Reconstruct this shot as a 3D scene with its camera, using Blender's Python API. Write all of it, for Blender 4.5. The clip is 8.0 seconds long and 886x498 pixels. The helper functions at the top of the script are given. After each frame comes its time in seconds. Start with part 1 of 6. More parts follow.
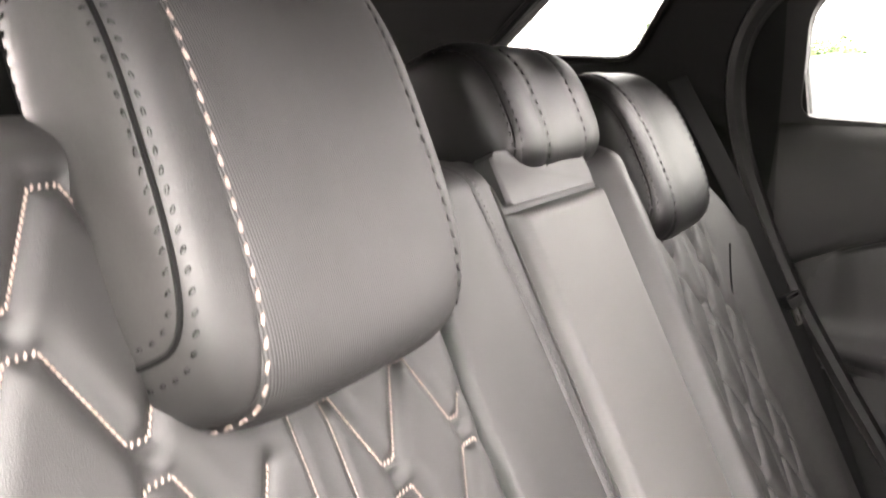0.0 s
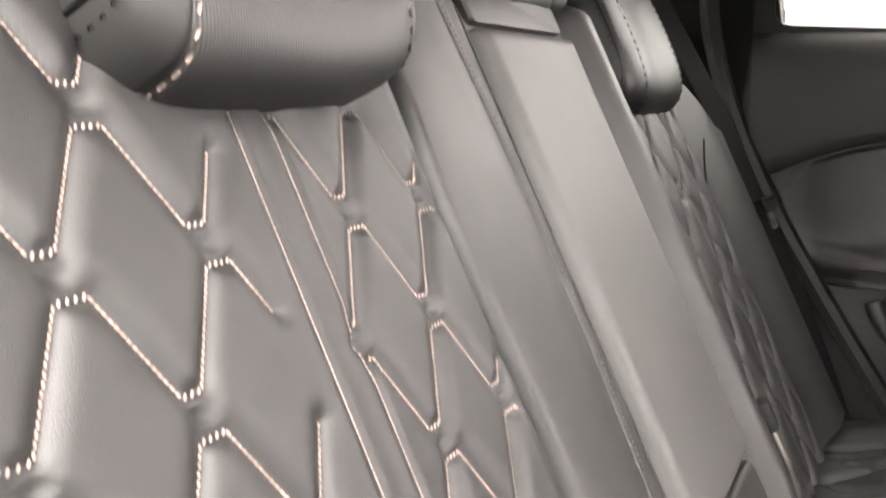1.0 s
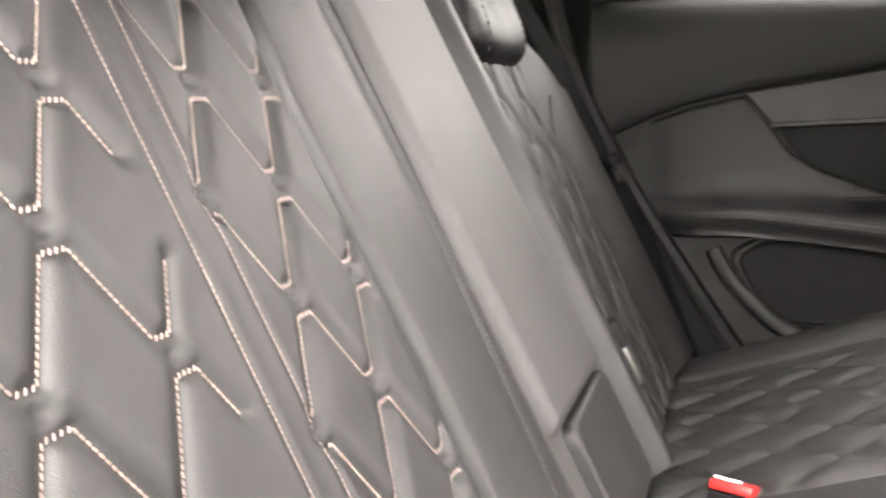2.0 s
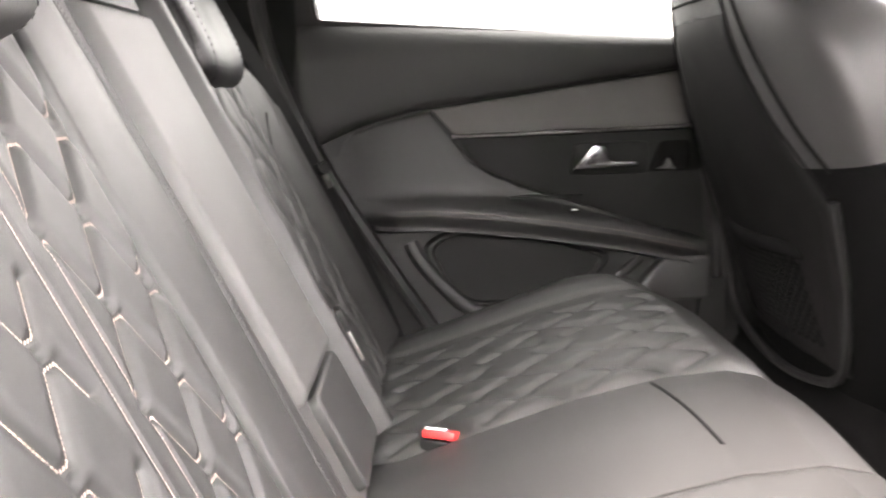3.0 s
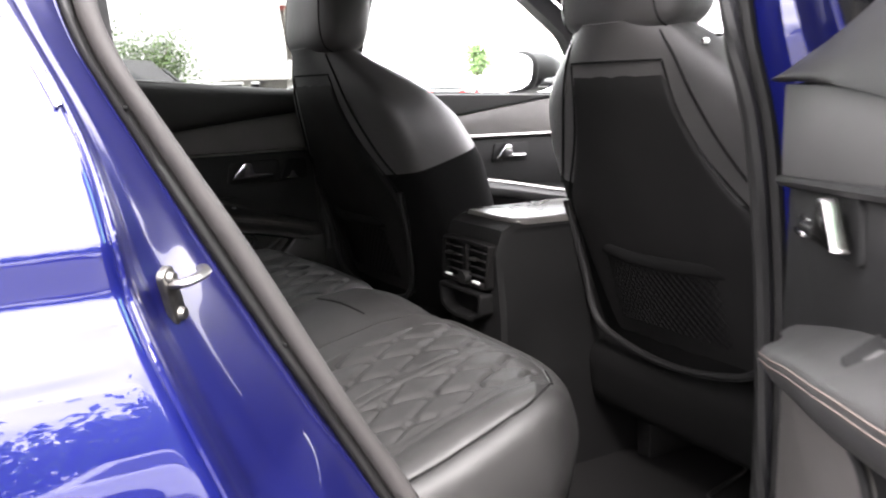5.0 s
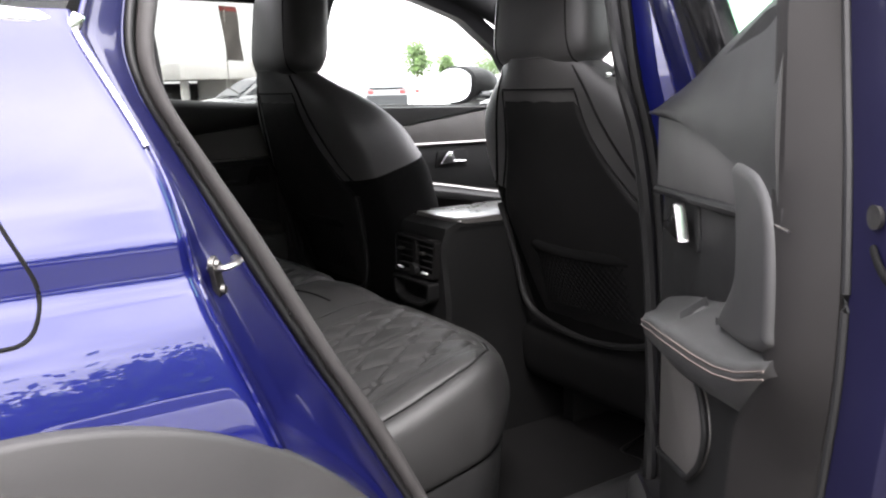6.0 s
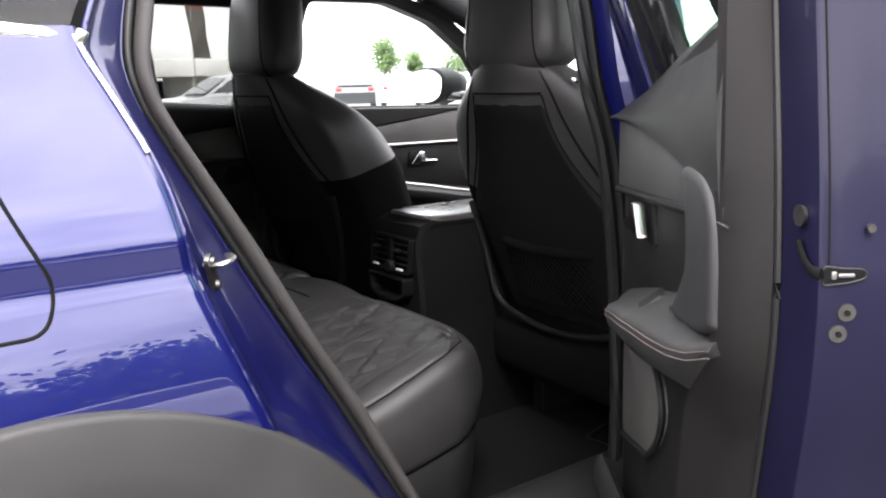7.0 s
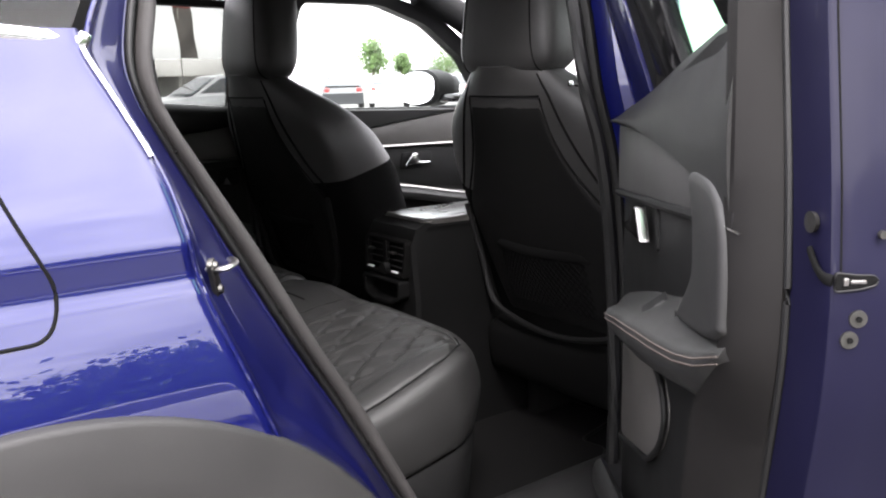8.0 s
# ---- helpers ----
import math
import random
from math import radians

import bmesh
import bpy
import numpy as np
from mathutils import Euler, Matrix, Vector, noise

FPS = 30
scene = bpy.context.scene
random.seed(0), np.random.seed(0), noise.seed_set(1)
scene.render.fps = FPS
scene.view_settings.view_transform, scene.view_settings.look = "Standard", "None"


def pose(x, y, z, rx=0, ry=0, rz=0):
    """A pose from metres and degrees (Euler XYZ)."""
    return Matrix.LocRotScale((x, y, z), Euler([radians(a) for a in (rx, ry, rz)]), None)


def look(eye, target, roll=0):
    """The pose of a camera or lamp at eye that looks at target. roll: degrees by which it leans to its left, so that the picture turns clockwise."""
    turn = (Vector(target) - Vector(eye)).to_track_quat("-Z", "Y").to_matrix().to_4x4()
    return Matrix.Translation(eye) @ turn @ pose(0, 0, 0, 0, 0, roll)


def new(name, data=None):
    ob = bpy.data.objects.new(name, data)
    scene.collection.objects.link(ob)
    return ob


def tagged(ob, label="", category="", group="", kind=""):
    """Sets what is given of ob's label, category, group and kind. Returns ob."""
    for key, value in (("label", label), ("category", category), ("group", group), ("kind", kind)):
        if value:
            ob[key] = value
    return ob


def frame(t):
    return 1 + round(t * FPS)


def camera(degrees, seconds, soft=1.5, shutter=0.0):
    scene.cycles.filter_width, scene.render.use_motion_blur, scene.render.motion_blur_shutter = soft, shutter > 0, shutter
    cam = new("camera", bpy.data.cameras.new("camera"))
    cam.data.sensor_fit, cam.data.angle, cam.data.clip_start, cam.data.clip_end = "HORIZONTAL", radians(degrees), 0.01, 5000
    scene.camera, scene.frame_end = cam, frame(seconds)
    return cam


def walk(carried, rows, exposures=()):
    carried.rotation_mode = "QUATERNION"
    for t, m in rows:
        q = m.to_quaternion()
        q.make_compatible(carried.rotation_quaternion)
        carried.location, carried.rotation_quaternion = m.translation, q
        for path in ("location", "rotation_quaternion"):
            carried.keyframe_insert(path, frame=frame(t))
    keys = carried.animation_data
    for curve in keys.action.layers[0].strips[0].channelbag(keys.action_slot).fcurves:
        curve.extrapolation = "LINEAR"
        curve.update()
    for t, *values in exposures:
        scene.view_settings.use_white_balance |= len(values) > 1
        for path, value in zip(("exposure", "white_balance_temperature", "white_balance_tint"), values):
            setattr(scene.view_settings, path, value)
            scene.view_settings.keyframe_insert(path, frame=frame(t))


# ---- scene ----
cam = camera(55.0, 8.0, soft=2.1, shutter=0.4)
PATH = [
    (0, (0.439, -0.601, 1.268), (-0.534, 1.108, 0.904), -1.0),
    (0.5, (0.446, -0.602, 1.205), (-0.519, 1.112, 0.844), -1.1),
    (1, (0.458, -0.606, 1.137), (-0.489, 1.12, 0.782), -1.4),
    (1.2, (0.463, -0.609, 1.113), (-0.474, 1.124, 0.765), -1.7),
    (2.3, (0.488, -0.653, 1.061), (0.0, 1.258, 0.728), -2.9),
    (2.5, (0.489, -0.676, 1.072), (0.154, 1.265, 0.723), -2.5),
    (3, (0.473, -0.776, 1.097), (0.489, 1.19, 0.732), -2.3),
    (3.5, (0.417, -0.916, 1.125), (0.748, 1.02, 0.751), -2.1),
    (4, (0.321, -1.061, 1.132), (0.921, 0.811, 0.767), -1.9),
    (4.5, (0.209, -1.226, 1.158), (1.053, 0.547, 0.78), -1.7),
    (5, (0.119, -1.409, 1.175), (1.093, 0.296, 0.796), -1.6),
    (5.2, (0.089, -1.48, 1.189), (1.08, 0.214, 0.802), -1.7),
    (6.3, (-0.063, -1.664, 1.224), (1.049, -0.047, 0.839), -1.5),
    (6.5, (-0.068, -1.682, 1.225), (1.049, -0.069, 0.836), -1.6),
    (7, (-0.09, -1.691, 1.236), (1.058, -0.101, 0.843), -1.5),
    (7.5, (-0.097, -1.686, 1.238), (1.066, -0.107, 0.845), -1.4),
    (8, (-0.103, -1.677, 1.24), (1.069, -0.104, 0.848), -1.3),
]
EXPOSURES = [(0, 5.9, 7150, 20), (1, 5.5, 7150, 20), (2.5, 5.62, 7100, 19), (3.0, 5.85, 7000, 19), (3.5, 5.48, 6850, 19), (4, 4.9, 6750, 19), (4.5, 4.26, 6650, 18), (5.2, 3.4, 6550, 17), (6.5, 2.57, 6450, 16), (8, 2.43, 6450, 16)]
walk(cam, [(t, look(eye, target, roll)) for t, eye, target, roll in PATH], EXPOSURES)

# ---- world and sun: a bright overcast day ----
world = bpy.data.worlds.new("overcast_sky")
scene.world = world
world.use_nodes = True
wn, wl = world.node_tree.nodes, world.node_tree.links
wn.clear()
SUN_EL, SUN_AZ = radians(48), radians(215)
sky = wn.new("ShaderNodeTexSky")
sky.sky_type, sky.sun_disc = "NISHITA", False
sky.sun_elevation, sky.sun_rotation = SUN_EL, SUN_AZ
sky.air_density, sky.dust_density = 1.0, 3.0
clouds = wn.new("ShaderNodeTexNoise")
clouds.inputs["Scale"].default_value, clouds.inputs["Detail"].default_value = 2.2, 6.0
coords, flat = wn.new("ShaderNodeTexCoord"), wn.new("ShaderNodeMapping")
flat.inputs["Scale"].default_value = (1.0, 1.0, 4.5)
wl.new(coords.outputs["Generated"], flat.inputs["Vector"])
wl.new(flat.outputs["Vector"], clouds.inputs["Vector"])
ramp = wn.new("ShaderNodeValToRGB")
ramp.color_ramp.elements[0].position, ramp.color_ramp.elements[0].color = 0.3, (6.0, 6.1, 6.4, 1)
ramp.color_ramp.elements[1].position, ramp.color_ramp.elements[1].color = 0.68, (15.0, 14.8, 14.4, 1)
wl.new(clouds.outputs["Fac"], ramp.inputs["Fac"])
cover = wn.new("ShaderNodeMixRGB")
cover.inputs["Fac"].default_value = 0.85
wl.new(sky.outputs["Color"], cover.inputs["Color1"])
wl.new(ramp.outputs["Color"], cover.inputs["Color2"])
# an overcast sky is brightest overhead
split, rise = wn.new("ShaderNodeSeparateXYZ"), wn.new("ShaderNodeMapRange")
wl.new(coords.outputs["Generated"], split.inputs["Vector"])
rise.inputs["From Min"].default_value, rise.inputs["From Max"].default_value = 0.0, 1.0
rise.inputs["To Min"].default_value, rise.inputs["To Max"].default_value = 0.80, 1.55
wl.new(split.outputs["Z"], rise.inputs["Value"])
lift = wn.new("ShaderNodeMixRGB")
lift.blend_type, lift.inputs["Fac"].default_value = "MULTIPLY", 1.0
wl.new(cover.outputs["Color"], lift.inputs["Color1"])
wl.new(rise.outputs["Result"], lift.inputs["Color2"])
back = wn.new("ShaderNodeBackground")
back.inputs["Strength"].default_value = 0.13
wl.new(lift.outputs["Color"], back.inputs["Color"])
out = wn.new("ShaderNodeOutputWorld")
wl.new(back.outputs["Background"], out.inputs["Surface"])
sun = new("sun", bpy.data.lights.new("sun", "SUN"))
sun.data.energy, sun.data.angle, sun.data.color = 1.2, radians(14), (1.0, 0.98, 0.95)
sun.matrix_world = look((0, 0, 0), (-math.sin(SUN_AZ) * math.cos(SUN_EL), -math.cos(SUN_AZ) * math.cos(SUN_EL), -math.sin(SUN_EL)))


# ---- materials ----
def material(name, color, rough=0.5, metal=0.0, grain=0.0, grain_scale=900.0, vary=0.12, vary_scale=14.0, coat=0.0, speckle=0.0,
             ribs=0.0, rib_scale=400.0, rib_axis="X", coords_from="Object", emit=0.0, spec=0.5, sheen=0.0):
    m = bpy.data.materials.new(name)
    m.use_nodes = True
    nt = m.node_tree
    nd, ln = nt.nodes, nt.links
    b = nd["Principled BSDF"]
    b.inputs["Roughness"].default_value, b.inputs["Metallic"].default_value = rough, metal
    b.inputs["Coat Weight"].default_value = coat
    b.inputs["Coat Roughness"].default_value = 0.015
    b.inputs["Coat IOR"].default_value = 1.58
    b.inputs["Specular IOR Level"].default_value = spec
    b.inputs["Sheen Weight"].default_value = sheen
    tc = nd.new("ShaderNodeTexCoord")
    big = nd.new("ShaderNodeTexNoise")
    big.inputs["Scale"].default_value, big.inputs["Detail"].default_value = vary_scale, 5.0
    ln.new(tc.outputs[coords_from], big.inputs["Vector"])
    cr = nd.new("ShaderNodeValToRGB")
    lo, hi = 1.0 - vary, 1.0 + vary
    cr.color_ramp.elements[0].position, cr.color_ramp.elements[1].position = 0.3, 0.7
    cr.color_ramp.elements[0].color = (color[0] * lo, color[1] * lo, color[2] * lo, 1)
    cr.color_ramp.elements[1].color = (color[0] * hi, color[1] * hi, color[2] * hi, 1)
    ln.new(big.outputs["Fac"], cr.inputs["Fac"])
    tint = cr.outputs["Color"]
    if speckle:
        sp = nd.new("ShaderNodeTexNoise")
        sp.inputs["Scale"].default_value, sp.inputs["Detail"].default_value = 450.0, 2.0
        ln.new(tc.outputs[coords_from], sp.inputs["Vector"])
        mx = nd.new("ShaderNodeMixRGB")
        mx.blend_type, mx.inputs["Fac"].default_value = "OVERLAY", speckle
        ln.new(tint, mx.inputs["Color1"])
        ln.new(sp.outputs["Fac"], mx.inputs["Color2"])
        tint = mx.outputs["Color"]
    ln.new(tint, b.inputs["Base Color"])
    rr = nd.new("ShaderNodeMapRange")
    rr.inputs["To Min"].default_value, rr.inputs["To Max"].default_value = max(0.02, rough * 0.85), min(1.0, rough * 1.15)
    ln.new(big.outputs["Fac"], rr.inputs["Value"])
    ln.new(rr.outputs["Result"], b.inputs["Roughness"])
    normal = None
    if grain:
        cell = nd.new("ShaderNodeTexVoronoi")
        cell.feature = "DISTANCE_TO_EDGE"
        cell.inputs["Scale"].default_value = grain_scale
        ln.new(tc.outputs[coords_from], cell.inputs["Vector"])
        bump = nd.new("ShaderNodeBump")
        bump.inputs["Strength"].default_value, bump.inputs["Distance"].default_value = grain, 0.0006
        ln.new(cell.outputs["Distance"], bump.inputs["Height"])
        normal = bump.outputs["Normal"]
    if ribs:
        wave = nd.new("ShaderNodeTexWave")
        wave.bands_direction = rib_axis
        wave.inputs["Scale"].default_value = rib_scale
        ln.new(tc.outputs[coords_from], wave.inputs["Vector"])
        bump = nd.new("ShaderNodeBump")
        bump.inputs["Strength"].default_value, bump.inputs["Distance"].default_value = ribs, 0.0008
        ln.new(wave.outputs["Fac"], bump.inputs["Height"])
        if normal:
            ln.new(normal, bump.inputs["Normal"])
        normal = bump.outputs["Normal"]
    if normal:
        ln.new(normal, b.inputs["Normal"])
    if emit:
        b.inputs["Emission Color"].default_value = (*color, 1)
        b.inputs["Emission Strength"].default_value = emit
    return m


def glass(name, tint, gloss=0.05):
    """A thin tinted pane: clear straight on, mirror-like at a glancing angle."""
    m = bpy.data.materials.new(name)
    m.use_nodes = True
    nd, ln = m.node_tree.nodes, m.node_tree.links
    nd.clear()
    o = nd.new("ShaderNodeOutputMaterial")
    thru, shine, mix = nd.new("ShaderNodeBsdfTransparent"), nd.new("ShaderNodeBsdfGlossy"), nd.new("ShaderNodeMixShader")
    facing, steep, span = nd.new("ShaderNodeLayerWeight"), nd.new("ShaderNodeMath"), nd.new("ShaderNodeMapRange")
    thru.inputs["Color"].default_value = (*tint, 1)
    shine.inputs["Roughness"].default_value = 0.0
    facing.inputs["Blend"].default_value = 0.5
    steep.operation, steep.inputs[1].default_value = "POWER", 5.0
    span.inputs["To Min"].default_value, span.inputs["To Max"].default_value = gloss, 0.8
    ln.new(facing.outputs["Facing"], steep.inputs[0])
    ln.new(steep.outputs["Value"], span.inputs["Value"])
    ln.new(span.outputs["Result"], mix.inputs["Fac"])
    ln.new(thru.outputs["BSDF"], mix.inputs[1])
    ln.new(shine.outputs["BSDF"], mix.inputs[2])
    ln.new(mix.outputs["Shader"], o.inputs["Surface"])
    return m


LEATHER = material("black_leather", (0.0142, 0.0140, 0.0136), 0.50, spec=0.42, grain=0.35, grain_scale=1100, vary=0.15)
LEATHER_SMOOTH = material("smooth_leather", (0.035, 0.0342, 0.0330), 0.58, grain=0.2, grain_scale=1500, vary=0.12)
LEATHER_PLAIN = material("plain_leather", (0.0150, 0.0147, 0.0143), 0.55, spec=0.38, grain=0.3, grain_scale=1300, vary=0.12)
# Bench leather darkened for the middle and far headrests, which sit in shade.
LEATHER_SHADED = material("shaded_headrest_leather", (0.0022, 0.0021, 0.0021), 0.40, spec=0.28, grain=0.3, grain_scale=1200, vary=0.15)
# Base lifted above the bench leather, plus sheen, to imitate window haze.
LEATHER_SEAT = material("front_seat_leather", (0.022, 0.0216, 0.0212), 0.46, spec=0.5, sheen=0.08, grain=0.35, grain_scale=1100, vary=0.15)
LEATHER_BACK = material("seat_back_vinyl", (0.0045, 0.0044, 0.0044), 0.65, spec=0.16, grain=0.4, grain_scale=1000, vary=0.15)
CONSOLE_BLACK = material("console_plastic", (0.0032, 0.0032, 0.0032), 0.65, spec=0.10, grain=0.3, grain_scale=1500)
CARD_EDGE = material("warm_grey_plastic", (0.0062, 0.0056, 0.0053), 0.6, spec=0.18, grain=0.4, grain_scale=1200)
LEATHER_RIB = material("embossed_leather", (0.0155, 0.0152, 0.0148), 0.55, ribs=0.35, rib_scale=200, rib_axis="Y", grain=0.1)
SEAM_DARK = material("dark_seam", (0.004, 0.004, 0.004), 0.9, vary=0.1, spec=0.1)
THREAD = material("copper_thread", (0.20, 0.152, 0.132), 0.7, vary=0.2, vary_scale=300)
THREAD_DULL = material("dull_brown_thread", (0.055, 0.042, 0.036), 0.7, vary=0.2, vary_scale=300)
THREAD_DARK = material("black_thread", (0.015, 0.014, 0.015), 0.7)
PLASTIC = material("soft_black_plastic", (0.0082, 0.0080, 0.0079), 0.48, spec=0.5, grain=0.5, grain_scale=1400, vary=0.1)
PLASTIC_DARK = material("dark_plastic", (0.0050, 0.0050, 0.0050), 0.62, spec=0.2, grain=0.3, grain_scale=1600)
PLASTIC_GREY = material("grey_pillar_plastic", (0.0042, 0.0040, 0.0039), 0.6, spec=0.10, grain=0.4, grain_scale=1400)
GLOSS_BLACK = material("gloss_black", (0.008, 0.008, 0.009), 0.12, coat=0.5)
FABRIC_GREY = material("brushed_grey_trim", (0.060, 0.056, 0.0535), 0.45, ribs=0.25, rib_scale=500, rib_axis="Z", grain=0.2)
CHROME = material("satin_chrome", (0.62, 0.62, 0.63), 0.18, metal=1.0, vary=0.04)
MIRROR = material("mirror_glass", (0.90, 0.91, 0.92), 0.03, metal=1.0, vary=0.02)
STEEL = material("zinc_steel", (0.45, 0.44, 0.41), 0.32, metal=1.0, vary=0.15, vary_scale=120)
STEEL_DULL = material("dull_zinc", (0.11, 0.107, 0.10), 0.45, metal=1.0, vary=0.2, vary_scale=120)
PAINT = material("blue_metallic_paint", (0.0040, 0.0055, 0.062), 0.34, metal=0.35, spec=0.1, coat=1.0, vary=0.03)
PAINT_JAMB = material("jamb_blue_paint", (0.0042, 0.0048, 0.044), 0.30, metal=0.3, coat=0.5, vary=0.06)
# Body blue with less gloss, its colour lowered to shade the door edge.
PAINT_EDGE = material("shaded_dull_blue_paint", (0.0037, 0.0033, 0.0148), 0.5, spec=0.18, metal=0.1, coat=0.07, vary=0.08)
RUBBER = material("rubber_seal", (0.0055, 0.0055, 0.0055), 0.5, spec=0.3, grain=0.2)
CARPET = material("black_carpet", (0.0032, 0.0031, 0.0031), 0.95, spec=0.1, grain=0.9, grain_scale=600, speckle=0.4)
HEADLINER = material("headliner_cloth", (0.007, 0.007, 0.007), 0.95, spec=0.1, grain=0.5, grain_scale=900)
GRIP = material("belt_grip_plastic", (0.030, 0.028, 0.026), 0.5, grain=0.3)
# Chrome lowered in colour so the open door's handle looks shaded.
STRIP_DARK = material("shaded_chrome", (0.20, 0.195, 0.19), 0.22, metal=1.0, vary=0.15, vary_scale=40)
STRIP = material("dull_trim_strip", (0.34, 0.33, 0.32), 0.32, metal=1.0, vary=0.06)
LID = material("satin_lid", (0.055, 0.053, 0.050), 0.28, coat=0.3)
WEBBING = material("belt_webbing", (0.045, 0.042, 0.040), 0.6, ribs=0.15, rib_scale=330, rib_axis="X")
DOOR_SOFT = material("soft_door_trim", (0.0080, 0.0079, 0.0078), 0.5, spec=0.35, grain=0.5, grain_scale=700, vary=0.12)
SEAL_GREY = material("flocked_grey_seal", (0.024, 0.022, 0.021), 0.75, grain=0.5, grain_scale=1800)
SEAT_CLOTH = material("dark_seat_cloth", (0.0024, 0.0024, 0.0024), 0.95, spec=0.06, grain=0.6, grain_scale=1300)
CLADDING = material("grained_black_cladding", (0.0125, 0.0120, 0.0116), 0.62, grain=0.5, grain_scale=900, vary=0.15)
RED = material("red_button", (0.50, 0.02, 0.02), 0.4, vary=0.08)
WHITE_PRINT = material("white_print", (0.7, 0.7, 0.7), 0.5)
NET = material("net_cord", (0.0025, 0.0025, 0.0025), 0.9, spec=0.08)
TYRE = material("tyre_rubber", (0.02, 0.02, 0.02), 0.8)
GLASS = glass("green_tinted_glass", (0.60, 0.80, 0.66), 0.03)
GLASS_CLEAR = glass("clear_car_glass", (0.93, 0.96, 0.945), 0.02)
GLASS_PRIVACY = glass("privacy_glass", (0.40, 0.41, 0.40), 0.02)
# Same belt webbing with the far side's shade put into its colour.
WEBBING_SHADED = material("shaded_webbing", (0.003, 0.003, 0.003), 0.8, spec=0.12, ribs=0.15, rib_scale=330)


# ---- mesh helpers ----
def finish(me, mat, angle=40):
    me.materials.append(mat)
    for p in me.polygons:
        p.use_smooth = True
    me.set_sharp_from_angle(angle=radians(angle))
    return me


def part(name, bm, mat, parent=None, label="", angle=40):
    """Links a bmesh as one mesh object under a thing or part."""
    me = bpy.data.meshes.new(name)
    bmesh.ops.recalc_face_normals(bm, faces=bm.faces)
    bm.to_mesh(me)
    bm.free()
    ob = new(name, finish(me, mat, angle))
    ob.parent = parent
    return tagged(settle(ob), label)


def thing(name, place, label, category, group="", kind=""):
    ob = new(name)
    ob.empty_display_size = 0.05
    ob.matrix_basis = pose(*place)
    return tagged(ob, label, category, group, kind)


def from_arrays(name, verts, faces, mat, parent=None, label="", angle=40):
    me = bpy.data.meshes.new(name)
    me.from_pydata([tuple(map(float, v)) for v in verts], [], faces)
    me.update()
    ob = new(name, finish(me, mat, angle))
    ob.parent = parent
    return tagged(settle(ob), label)


def stands(ob):
    """World pose of an object from its own rows, before the scene is evaluated."""
    m = ob.matrix_parent_inverse @ ob.matrix_basis if ob.parent else ob.matrix_basis.copy()
    return stands(ob.parent) @ m if ob.parent else m


def settle(ob):
    """Keeps a part at its world place under a parent that stands away from the origin."""
    if ob.parent:
        ob.matrix_parent_inverse = stands(ob.parent).inverted()
    return ob


def sheet(P, back=None):
    """Verts and faces of a grid of points P[i, j, 3], closed behind by a second grid where one is given."""
    nu, nv = P.shape[:2]
    idx = np.arange(nu * nv).reshape(nu, nv)
    f = np.stack([idx[:-1, :-1], idx[1:, :-1], idx[1:, 1:], idx[:-1, 1:]], -1).reshape(-1, 4)
    verts = P.reshape(-1, 3)
    if back is None:
        return verts, f.tolist()
    n = nu * nv
    faces = f.tolist() + (f[:, ::-1] + n).tolist()
    rim = np.concatenate([idx[:, 0], idx[-1, 1:], idx[-2::-1, -1], idx[0, -2:0:-1]])
    for a, b in zip(rim, np.roll(rim, -1)):
        faces.append([int(b), int(a), int(a) + n, int(b) + n])
    return np.concatenate([verts, back.reshape(-1, 3)]), faces


def loft(rings, closed=True, caps=True):
    """Verts and faces that join rings of equal length."""
    n = len(rings[0])
    verts = [tuple(p) for r in rings for p in r]
    faces = []
    for k in range(len(rings) - 1):
        for i in range(n if closed else n - 1):
            j = (i + 1) % n
            faces.append((k * n + i, k * n + j, (k + 1) * n + j, (k + 1) * n + i))
    if caps and closed:
        faces.append(tuple(range(n))[::-1])
        faces.append(tuple((len(rings) - 1) * n + i for i in range(n)))
    return verts, faces


def smooth(points, n=8, closed=False):
    """A Catmull-Rom line through points."""
    p = [Vector(q) for q in points]
    m = len(p)
    res = []
    for i in range(m if closed else m - 1):
        if closed:
            a, b, c, d = p[i - 1], p[i], p[(i + 1) % m], p[(i + 2) % m]
        else:
            b, c = p[i], p[i + 1]
            a = p[i - 1] if i else b * 2 - c
            d = p[i + 2] if i + 2 < m else c * 2 - b
        for k in range(n):
            t = k / n
            res.append(0.5 * (2 * b + (c - a) * t + (2 * a - 5 * b + 4 * c - d) * t * t + (3 * b - a - 3 * c + d) * t ** 3))
    if not closed:
        res.append(p[-1])
    return res


def tube(points, r, sides=8, flat=1.0, normal=(0, 0, 1), power=1.0):
    """A bmesh tube along points; flat squashes it along the normal, to make straps and lips."""
    pts = [Vector(p) for p in points]
    rings = []
    for i, p in enumerate(pts):
        d = (pts[min(i + 1, len(pts) - 1)] - pts[max(i - 1, 0)]).normalized()
        side = d.cross(Vector(normal))
        side = side.normalized() if side.length > 1e-5 else d.orthogonal().normalized()
        up = side.cross(d).normalized()
        ring = []
        for k in range(sides):
            a = 2 * math.pi * k / sides
            c, s = math.cos(a), math.sin(a)
            c, s = math.copysign(abs(c) ** power, c), math.copysign(abs(s) ** power, s)
            ring.append(p + side * (c * r) + up * (s * r * flat))
        rings.append(ring)
    return mesh_of(*loft(rings))


def mesh_of(verts, faces):
    bm = bmesh.new()
    vs = [bm.verts.new(v) for v in verts]
    for f in faces:
        try:
            bm.faces.new([vs[i] for i in f])
        except ValueError:
            pass
    return bm


